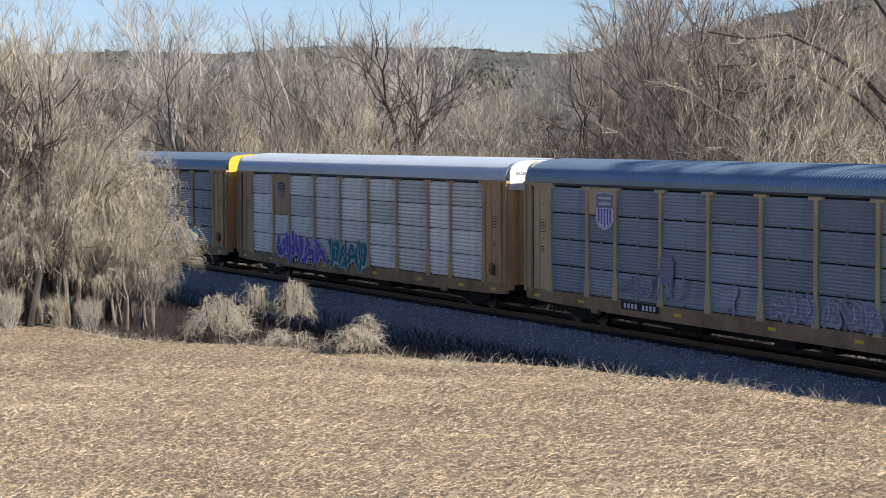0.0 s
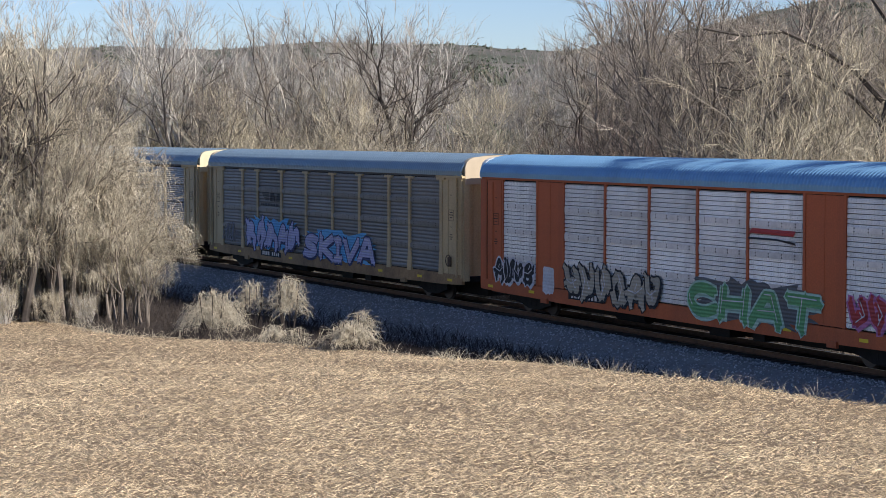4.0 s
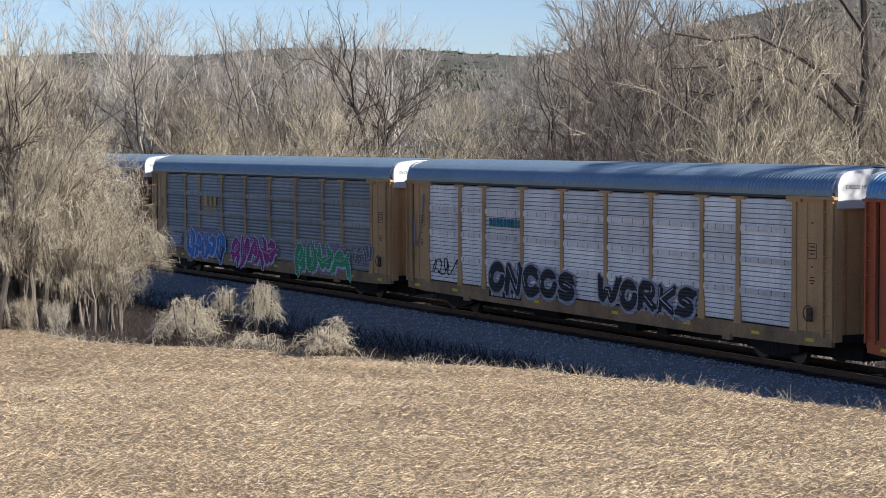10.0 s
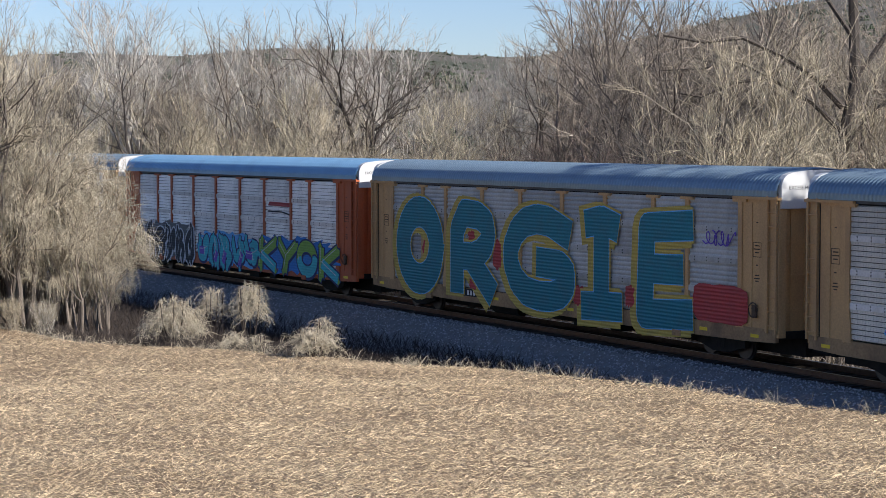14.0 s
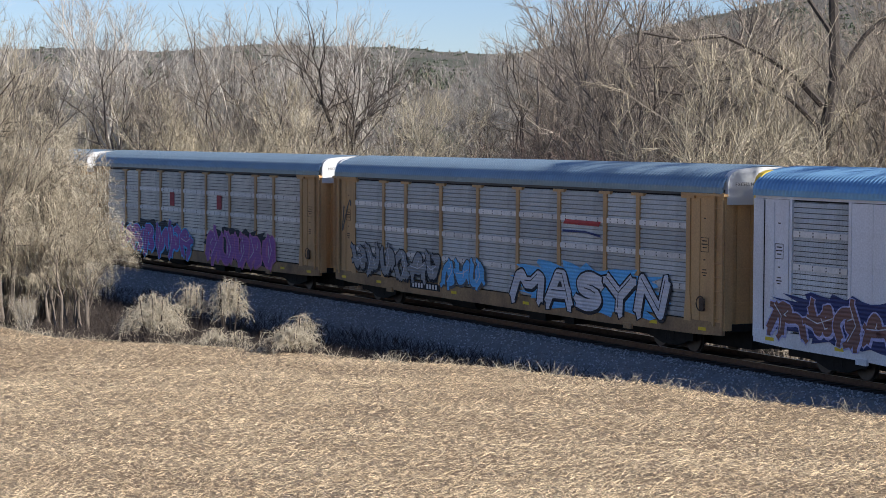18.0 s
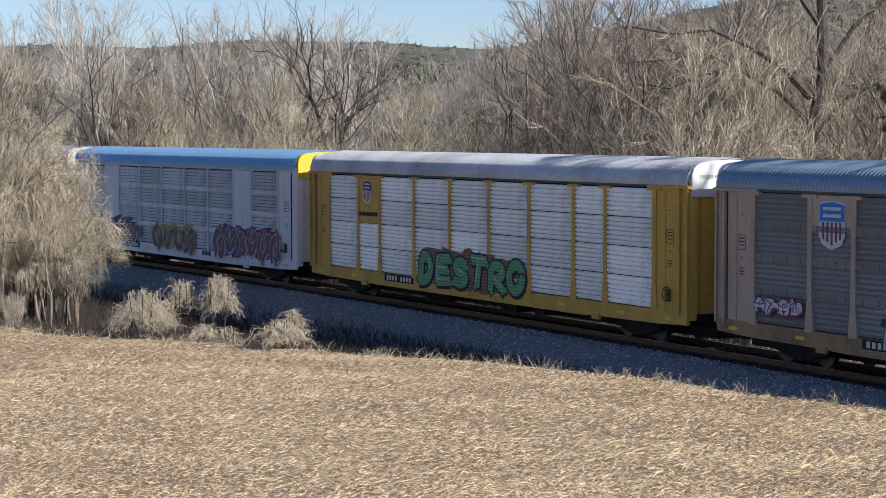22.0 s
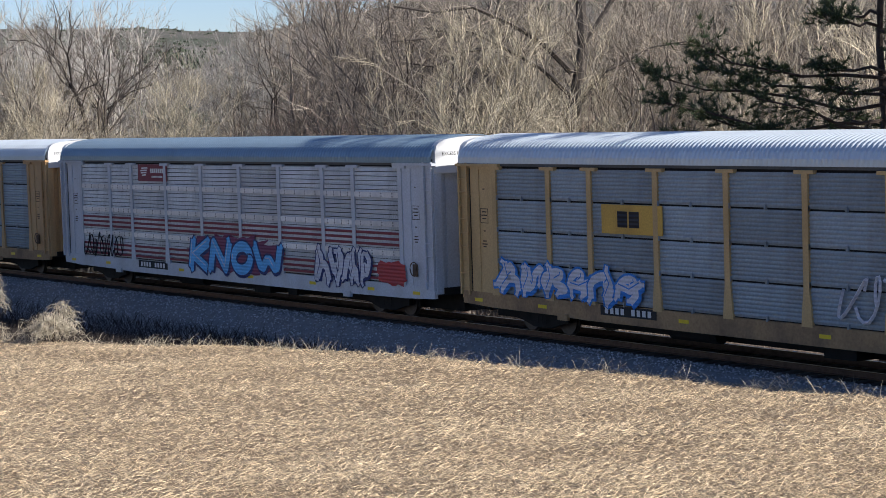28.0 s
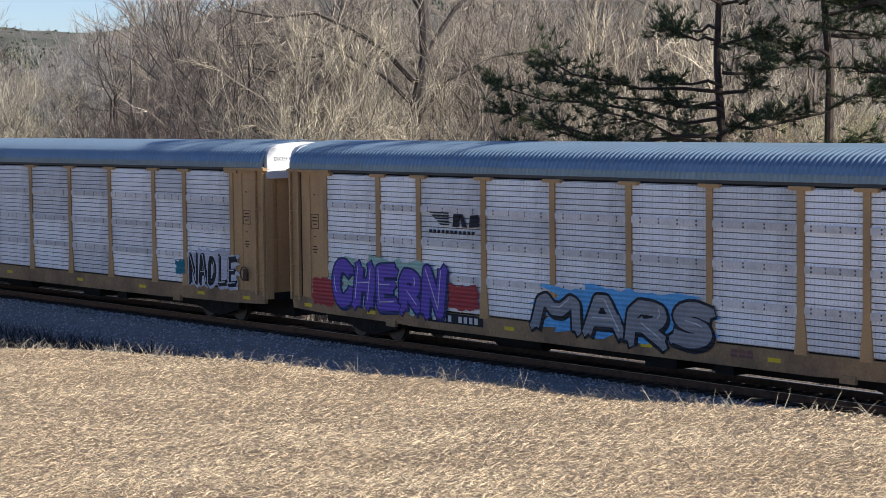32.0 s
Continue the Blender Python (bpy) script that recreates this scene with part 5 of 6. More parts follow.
# deeper woods, mostly of the dark kind: their colour stands in for shaded gaps between the nearer trees
for i in range(40):
    u = -240 + 720 * (i + rng.random()) / 40
    fit_plant(DARK + TALL[:1], u, rng.uniform(165, 230), 9.5 + max(0, u - 40) * 0.03, 13.5)

# the oak with its long bare limb
wood, fine = Form(), Form()
rng2 = random.Random(77)
wood.tube([(0, 0, -0.3), (-0.3, 0, 4.5), (-0.2, 0, 8.6), (0.4, 0.2, 11.6), (0.2, 0, 15.6), (0.6, 0, 19)], [0.42, 0.38, 0.33, 0.27, 0.2, 0.08], 8)
for pts, r in (([(-0.2, 0, 8.0), (-1.5, -0.3, 9.3), (-3.0, -0.5, 10.2), (-4.6, -0.6, 10.9), (-6.2, -0.6, 10.7), (-8.0, -0.8, 11.0)], 0.2),
               ([(-0.25, 0, 7.0), (-1.6, -0.4, 8.2), (-3.4, -0.7, 9.2), (-5.0, -0.9, 9.0), (-6.4, -1.0, 8.4), (-7.6, -1.0, 8.6)], 0.16),
               ([(-3.4, -0.7, 9.2), (-4.8, -0.8, 9.9), (-6.4, -0.8, 9.6), (-8.2, -1, 9.5)], 0.1),
               ([(0.3, 0.1, 9), (1.6, 0, 11), (3.2, 0, 12.4), (5, 0, 14)], 0.17),
               ([(0.2, 0, 11), (-1.2, 0, 13), (-2.6, 0, 14), (-4.5, 0, 15.5)], 0.14),
               ([(0, 0, 6.5), (1.4, 0, 8), (3.4, 0, 9), (5, 0, 9.2)], 0.13)):
    n = len(pts) - 1
    pts = [(px, py, pz + 2.6) for px, py, pz in pts]
    wood.tube(pts, [0.8 * r * (1 - 0.7 * i / n) for i in range(n + 1)], 6)
    vp = [Vector(p) for p in pts]
    for i in range(26):
        t = rng2.uniform(0.25, 0.98) * n
        p = vp[int(t)].lerp(vp[int(t) + 1], t - int(t))
        d = Vector((rng2.gauss(-0.2, 0.8), rng2.gauss(0, 0.8), rng2.gauss(0.35, 0.6))).normalized()
        br = [p, p + d * 0.7, p + d * 1.4 + Vector((rng2.gauss(0, 0.25), 0, rng2.gauss(0.1, 0.25)))]
        fine.tube(br, [0.024, 0.016, 0.008], 4, False)
        for _ in range(9):
            a, e = rng2.uniform(0.2, 1.9), Vector((rng2.gauss(0, 1), rng2.gauss(0, 1), rng2.gauss(0.3, 0.8))).normalized()
            q = br[int(a)].lerp(br[int(a) + 1], a - int(a))
            fine.tube([q, q + e * rng2.uniform(0.4, 0.9)], [0.008, 0.004], 3, False)
OAK = ("tree", wood.mesh("trunk", BARK["dark"]), fine.mesh("crown", TWIG["grey"]), "large old oak with long bare level limbs", "")
x, y = at_bearing(221, 91)
plant(OAK, x, y, 0.0, 1.05)


# ---- pines ----
def grow_pine(seed, height, low, reach, long_limbs=(), thick=18):
    r = random.Random(seed)
    wood, limb_form, needles = Form(), Form(), Form()
    n = 8
    trunk = [Vector((r.gauss(0, 0.05) * i, r.gauss(0, 0.05) * i, height * i / n - 0.3)) for i in range(n + 1)]
    wood.tube(trunk, [0.24 * (1 - 0.85 * i / n) for i in range(n + 1)], 9)

    def tuft(p, d, count):
        for _ in range(count):
            e = (d * 0.9 + Vector((r.gauss(0, 0.6), r.gauss(0, 0.6), r.gauss(0.15, 0.5)))).normalized()
            a = e.cross(Vector((r.random(), r.random(), r.random()))).normalized() * 0.015
            ln = r.uniform(0.20, 0.36)
            k = len(needles.v)
            b = e.cross(a)
            q = p + e * ln
            needles.v += [tuple(p + a), tuple(p - a * 0.5 + b * 0.9), tuple(p - a * 0.5 - b * 0.9), tuple(q)]
            needles.f += [(k, k + 1, k + 3), (k + 1, k + 2, k + 3), (k + 2, k, k + 3)]

    count = int((height - low) * 2.3)
    extra = list(long_limbs)
    for i in range(count + len(extra)):
        z = low + (height - low) * (i + r.random()) / count if i < count else extra[i - count][0]
        f = (z - low) / (height - low)
        a = r.uniform(0, math.tau)
        ln = reach * (1 - 0.75 * f) * r.uniform(0.55, 1.0)
        if i >= count:
            a, ln = extra[i - count][1:]
        base = trunk[min(int((z + 0.3) / height * n), n - 1)].copy()
        base.z = z
        d = Vector((math.cos(a), math.sin(a), 0))
        pts = [base]
        for k in range(1, 6):
            t = k / 5
            pts.append(base + d * ln * t + Vector((r.gauss(0, 0.16), r.gauss(0, 0.16), ln * (-0.05 * t + 0.20 * t * t) + r.gauss(0, 0.10))))
        limb_form.tube(pts, [0.07 * (1 - f * 0.5) * (1 - 0.8 * k / 5) + 0.008 for k in range(6)], 5, False)
        for _ in range(int(6 + ln * 4.2)):
            t = 5 * (1 - r.random() ** 1.7 * 0.62) * 0.998
            p = pts[int(t)].lerp(pts[int(t) + 1], t - int(t))
            e = (d * 0.5 + Vector((r.gauss(0, 0.7), r.gauss(0, 0.7), r.gauss(0.25, 0.35)))).normalized()
            tip = p + e * r.uniform(0.35, 1.0)
            limb_form.tube([p, tip], [0.014, 0.007], 3, False)
            for w in (0.35, 0.7, 1.0):
                tuft(p.lerp(tip, w), e, thick)
    return wood, limb_form, needles


NEEDLE = mat("pine_needles", (0.045, 0.066, 0.026), 0.6, var=0.35, scale=1.5, fine=9, tint=(0.10, 0.11, 0.04), per_object=0.15)
PINEBARK = mat("pine_bark", (0.075, 0.056, 0.045), 0.95, var=0.4, scale=3, fine=16, bump=0.8)
PINES = []
for i, (h, low, reach, ll) in enumerate(((18.3, 4.6, 5.6, ((8.6, 3.3, 7.2), (9.4, 3.0, 7.0), (8.9, 3.5, 5.0), (7.6, 3.1, 6.0), (10.2, 3.3, 6.2), (8.3, 2.8, 5.5), (7.9, 6.1, 5.0), (9.2, 6.3, 5.5), (9.9, 2.9, 5.6), (6.6, 3.25, 4.6))),
                                         (22, 10.8, 4.2, ()), (5.5, 0.6, 2.0, ()))):
    w, l_, nd = grow_pine(90 + i, h, low, reach, ll, (14, 13, 14)[i])
    PINES.append((w.mesh("trunk", PINEBARK), l_.mesh("branchwork", PINEBARK), nd.mesh("foliage", NEEDLE)))


def plant_pine(i, u, d, turn, size=1.0, label="dark green pine with long level limbs beside the track"):
    x, y = at_bearing(u, d)
    t = new("pine_tree")
    t.matrix_basis = pose(x, y, float(ground_height(np.array([x]), np.array([y]))[0][0]), 0, 0, turn) @ Matrix.Diagonal((size, size, size, 1))
    part("trunk", PINES[i][0], None, t)
    part("branchwork", PINES[i][1], None, t)
    tagged(part("foliage", PINES[i][2], None, t), kind="stuff")
    return tagged(t, label, "tree", "pines beside the track")


plant_pine(0, 381, 60, 0)
for u, d, turn, size in ((441, 62, 10, 1.0), (484, 55, 75, 0.87), (503, 52.5, 300, 1.1), (520, 49, 200, 1.0), (550, 48.5, 30, 0.9), (610, 44.5, 200, 0.85), (560, 53, 80, 1.1), (620, 50, 160, 1.1), (530, 56, 310, 1.1), (680, 47, 60, 0.9), (545, 46.2, 45, 0.7), (565, 47.5, 190, 0.68), (585, 44.5, 270, 0.66)):
    plant_pine(1, u, d, turn, size, "tall dark pine with a bare lower trunk")
plant_pine(2, 212, 88, 0, 1.0, "small bushy evergreen among the shrubs")
plant_pine(2, 270, 84, 90, 1.1, "small bushy evergreen among the shrubs")

# ---- the wooded hill on the skyline ----
rng3 = random.Random(12)
hill_bark = mat("winter_woods", (0.13, 0.115, 0.095), 0.95, var=0.4, scale=0.05, fine=0.6, tint=(0.06, 0.075, 0.04), bump=0.3)
HU = (-700, -400, -260, -180, -100, -57, -23, 5, 32, 60, 112, 156, 215, 310, 480, 800)
HZ = (31, 33, 34.5, 34.5, 34.5, 36, 36.3, 35.5, 34, 34, 38, 45, 51, 57, 61, 61)


def hill_top(u):
    return float(np.interp(u, HU, HZ)) + 0.4 * math.sin(u * 0.07) + 0.15 * math.sin(u * 0.31 + 1)


hf = Form()
us = [-700 + 10 * i for i in range(151)]
rings = ((330, -3), (380, 0.25), (440, 0.5), (520, 0.78), (600, 1.0), (760, 0.8))
for d, k in rings:
    for u in us:
        hf.v.append((u * d / 1000, d, -3 if k < 0 else hill_top(u) * k * (d / 600 if k < 1 else 1) - 3))
for i in range(len(rings) - 1):
    hf.f += [(i * 151 + j, i * 151 + j + 1, (i + 1) * 151 + j + 1, (i + 1) * 151 + j) for j in range(150)]
hill = part("hill", hf, hill_bark, smooth=True)
tagged(hill, "low wooded winter hill on the skyline", "hill", kind="structure")
# its trees, far off: small crowns of bare twigs, a few evergreens
crowns = {"bare": Form(), "green": Form()}
ring_d = [r_[0] for r_ in rings]
for i in range(9500):
    u = rng3.uniform(-250, 330)
    d = 345 + 258 * rng3.random() ** 0.8
    top = hill_top(u)
    zz = float(np.interp(d, ring_d, [(-3 if k < 0 else top * k * (dd / 600 if k < 1 else 1) - 3) for dd, k in rings]))
    p = Vector((u * d / 1000, d, zz - 0.4))
    green = noise.noise(Vector((u * 0.02, d * 0.02, 3.0))) + rng3.uniform(-0.4, 0.4) > 0.27
    if green:
        h = rng3.uniform(1.3, 2.4) * (1 if d < 540 else 0.45)
        for j in range(4):
            a, w = rng3.uniform(0, math.tau), rng3.uniform(0.2, 1.1)
            q = p + Vector((math.cos(a) * w, math.sin(a) * w, h * rng3.uniform(0.0, 0.5)))
            crowns["green"].tube([q, q + Vector((0, 0, h * 0.35)), q + Vector((0, 0, h * 0.55))], [0.5, 0.42, 0.1], 4, False)
    else:
        h = rng3.uniform(2.5, 5.0) if d < 530 else rng3.uniform(0.8, 1.7)
        for j in range(11):
            z0, a = h * rng3.uniform(0.1, 0.7), rng3.uniform(0, math.tau)
            e = Vector((math.cos(a) * 0.5, math.sin(a) * 0.5, rng3.uniform(0.5, 1.2))).normalized()
            spike(crowns["bare"], p + Vector((0, 0, z0)), e, h * rng3.uniform(0.3, 0.55), 0.11)
tagged(part("hill_trees", crowns["bare"], mat("far_bare_woods", (0.27, 0.24, 0.21), 0.9, var=0.3, scale=0.05, fine=0.5)), "distant bare winter woods covering the hill", "woods", kind="stuff")
tagged(part("hill_evergreens", crowns["green"], mat("far_evergreen", (0.075, 0.09, 0.055), 0.9, var=0.3, scale=0.1, fine=1)), "distant dark evergreens on the hill", "woods", kind="stuff")


# ---- thicket, vines and weeds on the field's edge ----
THICK = [tree_kind("thicket_tree", ("dark", "grey", "dark")[i], "vine", ("tangled bare tree with several grey stems", "straw-coloured tangled bare tree with hanging twigs", "dark-stemmed tangled bare tree")[i] + " by the field", 120 + i, "thicket beside the field",
                   height=12.5, levels=(5, 5, 4)[i], stems=(3, 3, 5)[i], spread=(0.25, 0.3, 0.35)[i], lift=(0.3, 0.2, 0.3)[i], droop=(0.0, 0.6, 0.0)[i], fork=((0.2, 0.5), (0.2, 0.6), (0.2, 0.5))[i], shoots=(1.1, 1.3, 1.2)[i], twigs=(5, 3, 6)[i], twig_l=0.5,
                   r0=0.15, twig_r=0.006, hang=(0, 2, 0)[i]) for i in range(3)]
LOWB = [tree_kind("thicket_shrub", ("pale", "straw")[i], "straw", "low tangled straw-coloured shrub at the edge of the field", 130 + i, "thicket beside the field",
                  height=4.2, levels=2, stems=24, spread=0.55, lift=0.3, trunk=0.4, fork=(0.2, 0.6), shoots=2.0, twigs=5, twig_l=0.55, r0=0.026, twig_r=0.0065, wig=0.18) for i in range(2)]
rng4 = random.Random(31)


def settle(kind, u, d, size, turn=None, category="tree"):
    x, y = at_bearing(u, d)
    return tagged(plant(kind, x, y, rng4.uniform(0, 360) if turn is None else turn, size), category=category)


for u, d, k, size in ((-214, 81, 0, 0.98), (-207, 80, 2, 0.95), (-198, 82, 0, 0.92), (-226, 82, 2, 1.0), (-238, 84, 0, 1.05), (-252, 86, 2, 1.05), (-264, 84, 0, 1.05), (-210, 88, 0, 1.0),
                      (-196, 80.5, 1, 0.66), (-184, 80.5, 1, 0.76), (-175, 82, 1, 0.72), (-166, 82, 1, 0.56), (-158, 81, 1, 0.45), (-150, 82, 1, 0.5), (-144, 81.5, 1, 0.42), (-160, 84, 1, 0.68), (-170, 83, 1, 0.78), (-180, 85, 1, 0.8), (-222, 80, 1, 0.6), (-244, 81, 1, 0.8)):
    settle(THICK[k], u, d, size)
for u, d, size in ((-214, 79, 0.45), (-190, 79.5, 0.4), (-174, 80, 0.4), (-232, 80, 0.6), (-205, 86, 1.2), (-188, 87, 1.1)):
    settle(LOWB[rng4.randrange(2)], u, d, size, category="shrub")

VINE = mat("dead_vine", (0.50, 0.43, 0.32), 0.9, var=0.3, scale=2, fine=12, per_island=0.3)
# brown stems with the ditch's shade mixed into their colour
STEM = mat("shade_dark_weed_stems", (0.065, 0.05, 0.042), 0.9, var=0.3, scale=2, fine=12, per_island=0.35)


def vine_mound(seed, width, height, count, top=0.55, sag=1.0):
    """Dead vines heaped over a sapling: strands that rise, lean out and hang."""
    r = random.Random(seed)
    f = Form()
    for _ in range(count):
        a = r.uniform(0, math.tau)
        d = Vector((math.cos(a), math.sin(a), 0))
        reach = width / 2 * math.sqrt(r.random())
        h = height * r.uniform(top, 1.0) * (1 - 0.35 * (reach / (width / 2)) ** 2)
        c = Vector((r.gauss(0, width * 0.10), r.gauss(0, width * 0.10), 0))
        p0 = c + d * reach * 0.15 + Vector((0, 0, h * r.uniform(0.75, 0.95)))
        p1 = c + d * reach * r.uniform(0.45, 0.8) + Vector((r.gauss(0, 0.08), r.gauss(0, 0.08), h))
        p2 = c + d * reach * 0.95 + Vector((r.gauss(0, 0.06), r.gauss(0, 0.06), h * (1 - 0.25 * sag)))
        p3 = c + d * reach * r.uniform(0.7, 1.25) + Vector((r.gauss(0, 0.2), r.gauss(0, 0.2), max(0.05, h * (1 - sag * r.uniform(0.25, 0.62)))))
        pts = [p0, p1, p2, p3]
        f.tube(pts, [0.008, 0.008, 0.007, 0.005], 3, False)
        for _ in range(5):
            t = r.uniform(0.3, 2.95)
            q = pts[int(t)].lerp(pts[int(t) + 1], t - int(t))
            e = Vector((r.gauss(0, 1), r.gauss(0, 1), r.gauss(0.0, 0.8))).normalized() * r.uniform(0.12, 0.38)
            f.tube([q, q + e * 0.5, q + e + Vector((0, 0, -0.06))], [0.008, 0.007, 0.004], 3, False)
    return f


def vine_bush(seed, u, d, width, height, count, label, top=0.55, sag=1.0):
    x, y = at_bearing(u, d)
    b = new("vine_bush")
    b.matrix_basis = pose(x, y, float(ground_height(np.array([x]), np.array([y]))[0][0]))
    r = random.Random(seed)
    for _ in range(7):
        a = r.uniform(0, math.tau)
        part("stem", Form().tube([(0.1 * math.cos(a), 0.1 * math.sin(a), -0.1), (0.25 * math.cos(a) * width, 0.25 * math.sin(a) * width, height * 0.5), (0.3 * width * math.cos(a), 0.3 * width * math.sin(a), height * 0.85)], [0.03, 0.022, 0.012], 5), STEM, b)
    part("vine_cover", vine_mound(seed, width, height, count, top, sag), VINE, b)
    return tagged(b, label, "bush", "vine heaps at the field edge")


vine_bush(1, -111, 76.5, 2.5, 2.2, 260, "sapling heaped with pale dead vines", 0.6, 1.2)
vine_bush(2, -92, 77.5, 1.5, 2.6, 70, "thin sapling with pale trailing vines", 0.8, 0.5)
vine_bush(3, -74, 77, 1.4, 2.95, 130, "upright sapling with a cap of pale dead vines", 0.75, 0.7)
vine_bush(4, -82, 74, 1.1, 0.95, 90, "small leaning clump of dead vines", 0.5, 1.0)
vine_bush(5, -69, 74, 0.7, 0.95, 50, "small clump of dead vines", 0.5, 1.0)
vine_bush(6, -43, 69.5, 1.5, 1.1, 180, "rounded tuft of pale dead vines", 0.5, 1.2)
vine_bush(7, -37, 71.5, 0.9, 1.8, 40, "spiky stems with pale dead vines", 0.8, 0.3)


def scatter(name, pts, rng_np, length, radius, lie, material, label, category, bend=0.25):
    """Many thin stems as one mesh: three-sided tapering blades that start at pts. lie: 0 upright, 1 flat."""
    n = len(pts)
    az = rng_np.uniform(0, 2 * np.pi, n)
    el = np.clip((1 - lie) * np.pi / 2 + rng_np.normal(0, 0.22, n), 0.02, 1.5)
    ln = rng_np.uniform(*length, n)
    d = np.stack([np.cos(az) * np.cos(el), np.sin(az) * np.cos(el), np.sin(el)], -1)
    s_ = np.stack([-np.sin(az), np.cos(az), np.zeros(n)], -1)
    w = np.cross(d, s_)
    rad = rng_np.uniform(*radius, n)[:, None]
    side = rng_np.normal(0, bend, n)[:, None]
    mid = pts + d * ln[:, None] * 0.55 + s_ * side * ln[:, None] * 0.3
    tip = pts + d * ln[:, None] + s_ * side * ln[:, None] - np.array([0, 0, 1.0]) * (ln * 0.25 * np.abs(side[:, 0]))[:, None]
    v = np.stack([pts + s_ * rad, pts - s_ * rad * 0.5 + w * rad * 0.9, pts - s_ * rad * 0.5 - w * rad * 0.9,
                  mid + s_ * rad * 0.9, mid - s_ * rad * 0.45 + w * rad * 0.8, mid - s_ * rad * 0.45 - w * rad * 0.8, tip], 1).reshape(-1, 3)
    k = (np.arange(n) * 7)[:, None]
    tri = np.array([[0, 1, 4], [0, 4, 3], [1, 2, 5], [1, 5, 4], [2, 0, 3], [2, 3, 5], [3, 4, 6], [4, 5, 6], [5, 3, 6]])
    f = (k[:, :, None] + tri[None]).reshape(-1, 3)
    return tagged(part(name, bulk(name, v, f, material)), label, category, kind="stuff")


gen = np.random.default_rng(4)
# flattened straw over the mown field
def straw_spikes(name, pts, length, radius, tilt, material, label):
    """Lying stalks: three-sided points that start at pts."""
    n = len(pts)
    az = np.where(gen.random(n) < 0.65, gen.uniform(0, 2 * np.pi, n), gen.normal(0.1, 0.7, n) + np.pi * (gen.random(n) < 0.5))
    el = np.abs(gen.normal(0, tilt, n))
    ln, r = gen.uniform(*length, n)[:, None], gen.uniform(*radius, n)[:, None]
    d = np.stack([np.cos(az) * np.cos(el), np.sin(az) * np.cos(el), np.sin(el)], -1)
    s_ = np.stack([-np.sin(az), np.cos(az), np.zeros(n)], -1)
    w = np.cross(d, s_)
    v = np.stack([pts + s_ * r, pts - s_ * r * 0.5 + w * r * 0.9, pts - s_ * r * 0.5 - w * r * 0.9, pts + d * ln], 1).reshape(-1, 3)
    f = ((np.arange(n) * 4)[:, None, None] + np.array([[0, 1, 3], [1, 2, 3], [2, 0, 3]])[None]).reshape(-1, 3)
    return tagged(part(name, bulk(name, v, f, material)), label, "straw", kind="stuff")


n = 360000
d = 28 + (80 - 28) * gen.random(n) ** 1.1
u = gen.uniform(-235, 520, n)
x, y = u * d / 1000, d
z, s, lat = ground_height(x, y)
keep = (lat > np.interp(s, CREST_S, CREST_LAT) - 0.25)
pts = np.stack([x, y, z + 0.005], -1)[keep]
STRAW = mat("dry_straw", (0.70, 0.545, 0.355), 0.8, var=0.3, scale=0.25, fine=5, tint=(0.50, 0.365, 0.225), per_island=0.6, spec=0.25)
straw_spikes("straw", pts, (0.05, 0.2), (0.003, 0.008), 0.36, STRAW, "flattened dry straw stalks lying on the field")
# taller dead grass along the crest
n = 5000
s = gen.uniform(-25, 58, n)
clump = np.sin(s * 2.1) + np.sin(s * 5.3 + 1) + 0.7 * np.sin(s * 0.9)
s = s[clump + gen.normal(0, 0.8, n) > 0.1]
lat = np.interp(s, CREST_S, CREST_LAT) + gen.normal(-0.1, 0.28, len(s))
xy = np.array([beside(a, b) for a, b in zip(s, lat)])
z = ground_height(xy[:, 0], xy[:, 1])[0]
scatter("edge_grass", np.column_stack([xy, z - 0.02]), gen, (0.12, 0.62), (0.004, 0.008), 0.38, VINE, "pale dead grass standing along the field edge", "grass", 0.8)
# dead brown weeds between the field edge and the ballast, near black to carry the ditch's shade
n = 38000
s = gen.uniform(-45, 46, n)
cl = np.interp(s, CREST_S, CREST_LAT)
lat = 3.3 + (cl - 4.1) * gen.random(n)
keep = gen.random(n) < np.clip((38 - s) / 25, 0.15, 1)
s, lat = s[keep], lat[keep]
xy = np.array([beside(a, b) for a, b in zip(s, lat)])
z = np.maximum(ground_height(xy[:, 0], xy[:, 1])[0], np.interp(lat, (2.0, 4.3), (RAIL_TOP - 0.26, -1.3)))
scatter("ditch_weeds", np.column_stack([xy, z - 0.02]), gen, (0.15, 0.85), (0.005, 0.013), 0.3, STEM, "brown dead weeds in the ditch beside the track, darkened in colour for shade", "weeds", 0.5)
# brush on the far side of the track, in dark twigs that stand in for the woods' shade
n = 16000
s = gen.uniform(-90, 70, n)
lat = -gen.uniform(9, 24, n)
xy = np.array([beside(a, b) for a, b in zip(s, lat)])
z = ground_height(xy[:, 0], xy[:, 1])[0]
scatter("far_brush", np.column_stack([xy, z - 0.05]), gen, (0.6, 1.8), (0.008, 0.02), 0.25, TWIG["dark"], "dark tangled brush beyond the track", "brush", 0.4)

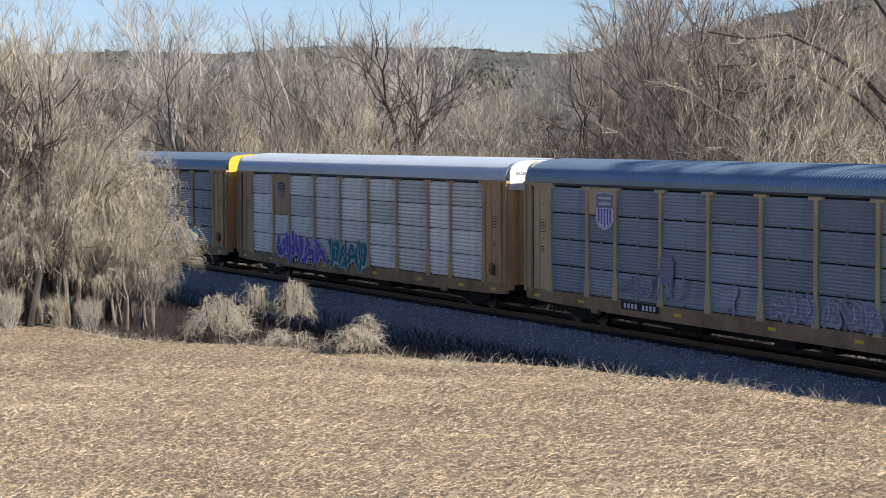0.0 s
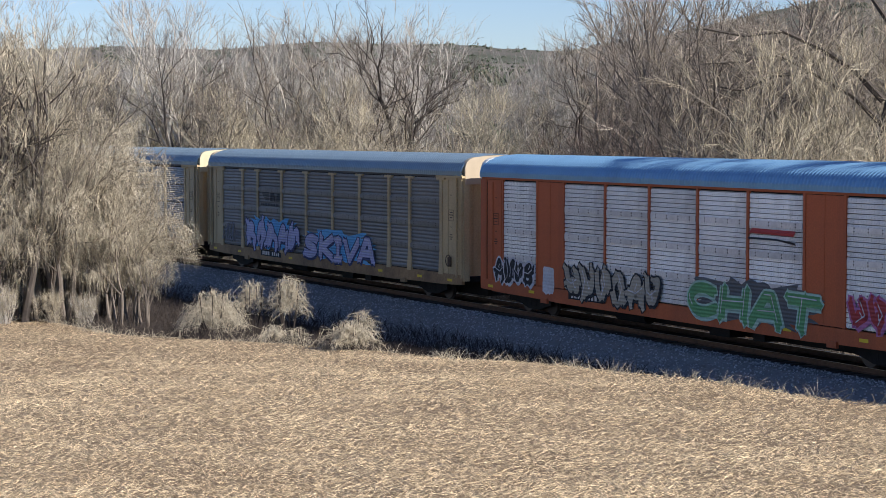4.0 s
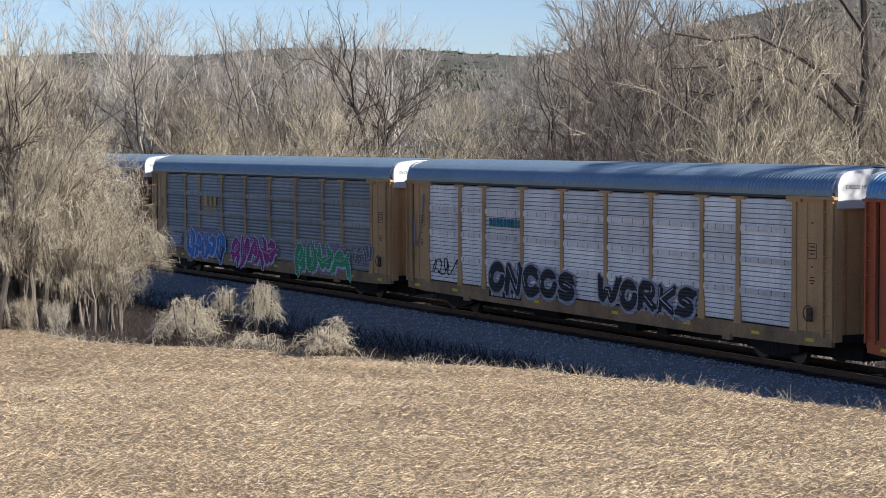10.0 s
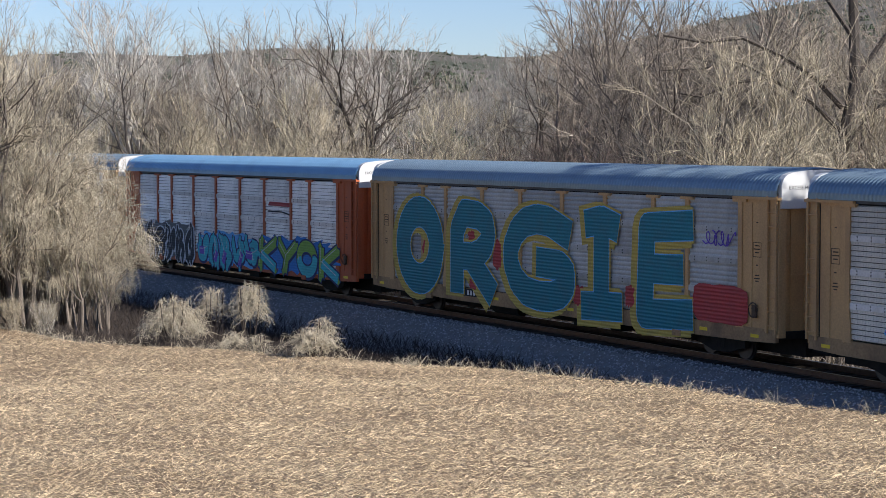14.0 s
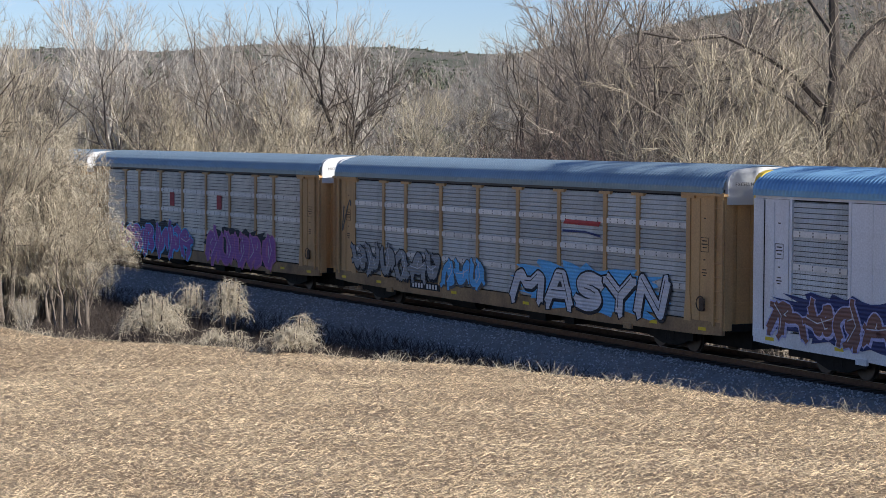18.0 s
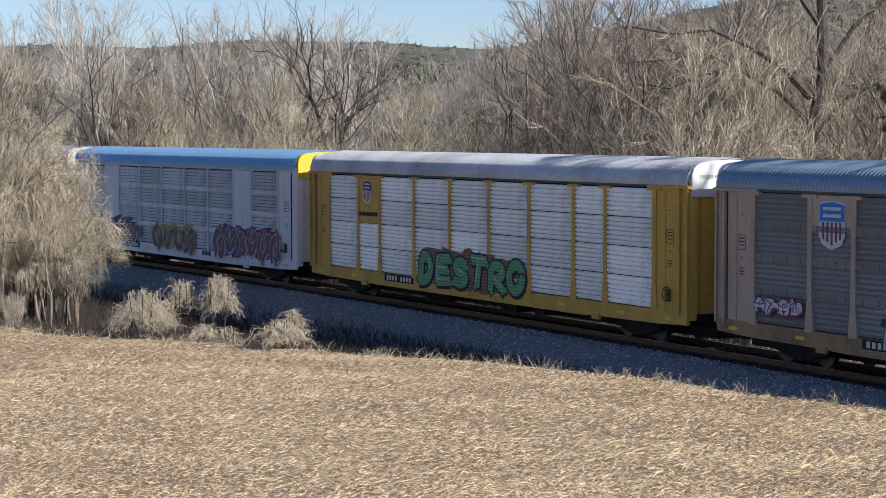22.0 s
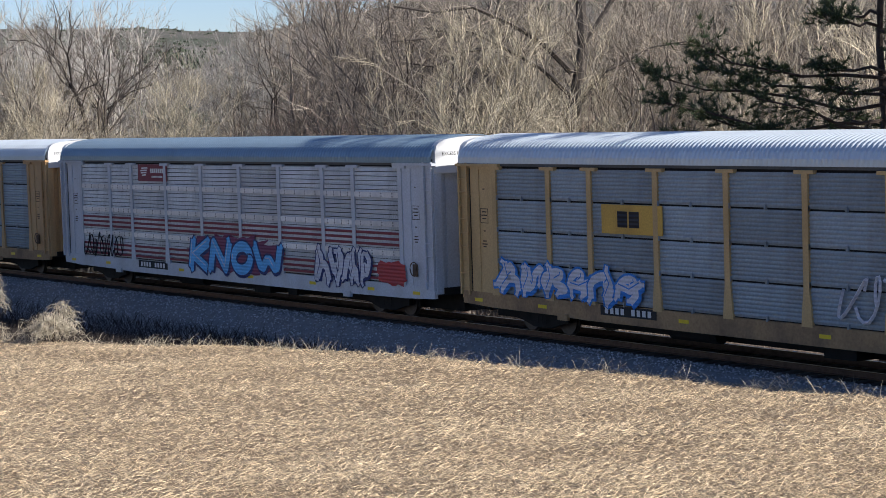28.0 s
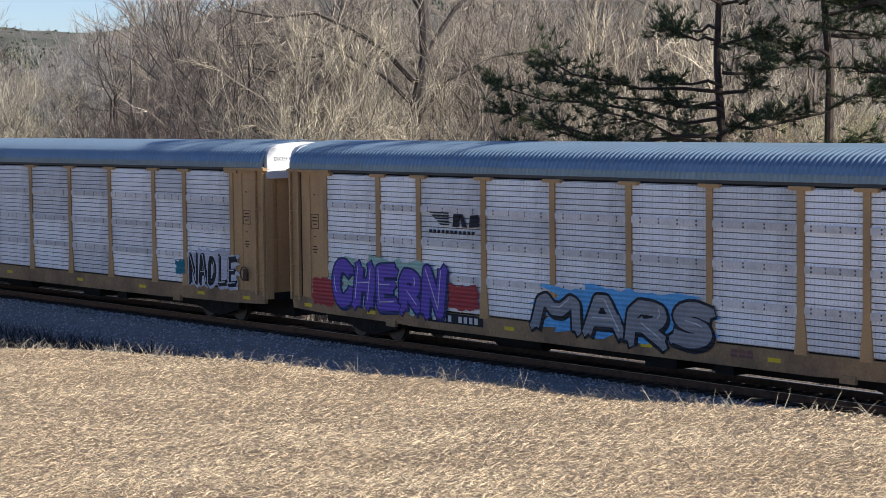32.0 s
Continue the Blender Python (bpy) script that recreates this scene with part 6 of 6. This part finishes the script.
# crushed stone lying on the shoulder
n = 20000
s = gen.uniform(-38, 56, n)
lat = gen.uniform(1.25, 4.2, n)
z = np.interp(lat, (1.3, 2.0, 4.3), (RAIL_TOP - 0.22, RAIL_TOP - 0.26, -1.3)) + 0.012
xy = np.array([beside(a, b) for a, b in zip(s, lat)])
c = np.column_stack([xy, z])
size = gen.uniform(0.02, 0.05, n)[:, None]
base = np.array([[1, 0, 0], [0, 1, 0], [-1, 0, 0], [0, -1, 0], [0, 0, 0.8], [0, 0, -0.8]])
ang = gen.uniform(0, 6.28, n)
rot = np.zeros((n, 3, 3))
rot[:, 0, 0], rot[:, 0, 1], rot[:, 1, 0], rot[:, 1, 1], rot[:, 2, 2] = np.cos(ang), -np.sin(ang), np.sin(ang), np.cos(ang), 1
v = c[:, None] + np.einsum("nij,kj->nki", rot, base) * size[:, None] * gen.uniform(0.6, 1.3, (n, 6, 1))
tri = np.array([[0, 1, 4], [1, 2, 4], [2, 3, 4], [3, 0, 4], [1, 0, 5], [2, 1, 5], [3, 2, 5], [0, 3, 5]])
f = ((np.arange(n) * 6)[:, None, None] + tri[None]).reshape(-1, 3)
STONE = mat("crushed_limestone", (0.38, 0.376, 0.372), 0.9, var=0.2, scale=4, fine=30, per_island=0.45)
tagged(part("ballast_stones", bulk("ballast_stones", v.reshape(-1, 3), f, STONE)), "loose grey crushed stones on the track shoulder", "stones", kind="stuff")

# ---- sleepers ----
TIE = mat("creosoted_wood", (0.05, 0.04, 0.032), 0.9, var=0.4, scale=3, fine=25, per_object=0.4)
tie = Form().box(-0.115, 0.115, -1.3, 1.3, -0.4, -0.165, 0.012).mesh("sleeper", TIE)
rng5 = random.Random(3)
for i in range(250):
    s = -62 + i * 0.5
    x, y, a = rail_pose(s)
    part("sleeper", tie, None, ballast, at=pose(x, y, RAIL_TOP + rng5.uniform(-0.01, 0.01), 0, 0, -math.degrees(a) + rng5.uniform(-1, 1)))


# ---- what moves ----
def travelled(t):
    """Place of the second car's rear ladder along the track."""
    return ((-8.1657e-05 * t + 0.0159594) * t - 15.0575919) * t - 18.6861


def motions():
    for k, car in enumerate(CARS):
        rows = []
        for i in range(33):
            s = travelled(i) + PITCH * (k - 1) + HALF
            x, y, a = rail_pose(s)
            rows.append((float(i), pose(x, y, 0, 0, 0, -math.degrees(a))))
        walk(car, rows)
    # wheelsets roll with the train's speed; all leading ones share one action, all trailing ones another
    for first in WHEELS[:2]:
        at = first.location.copy()
        rows = [(i / FPS, pose(*at, 0, 0, 0) @ Matrix.Rotation((travelled(i / FPS) - travelled(0)) / 0.43, 4, "Y")) for i in range(32 * FPS + 1)]
        walk(first, rows)
        for other in WHEELS:
            if other is not first and abs(other.location.x - at.x) < 0.01:
                other.rotation_mode = "QUATERNION"
                keys = other.animation_data_create()
                keys.action = first.animation_data.action
                keys.action_slot = first.animation_data.action_slot


motions()
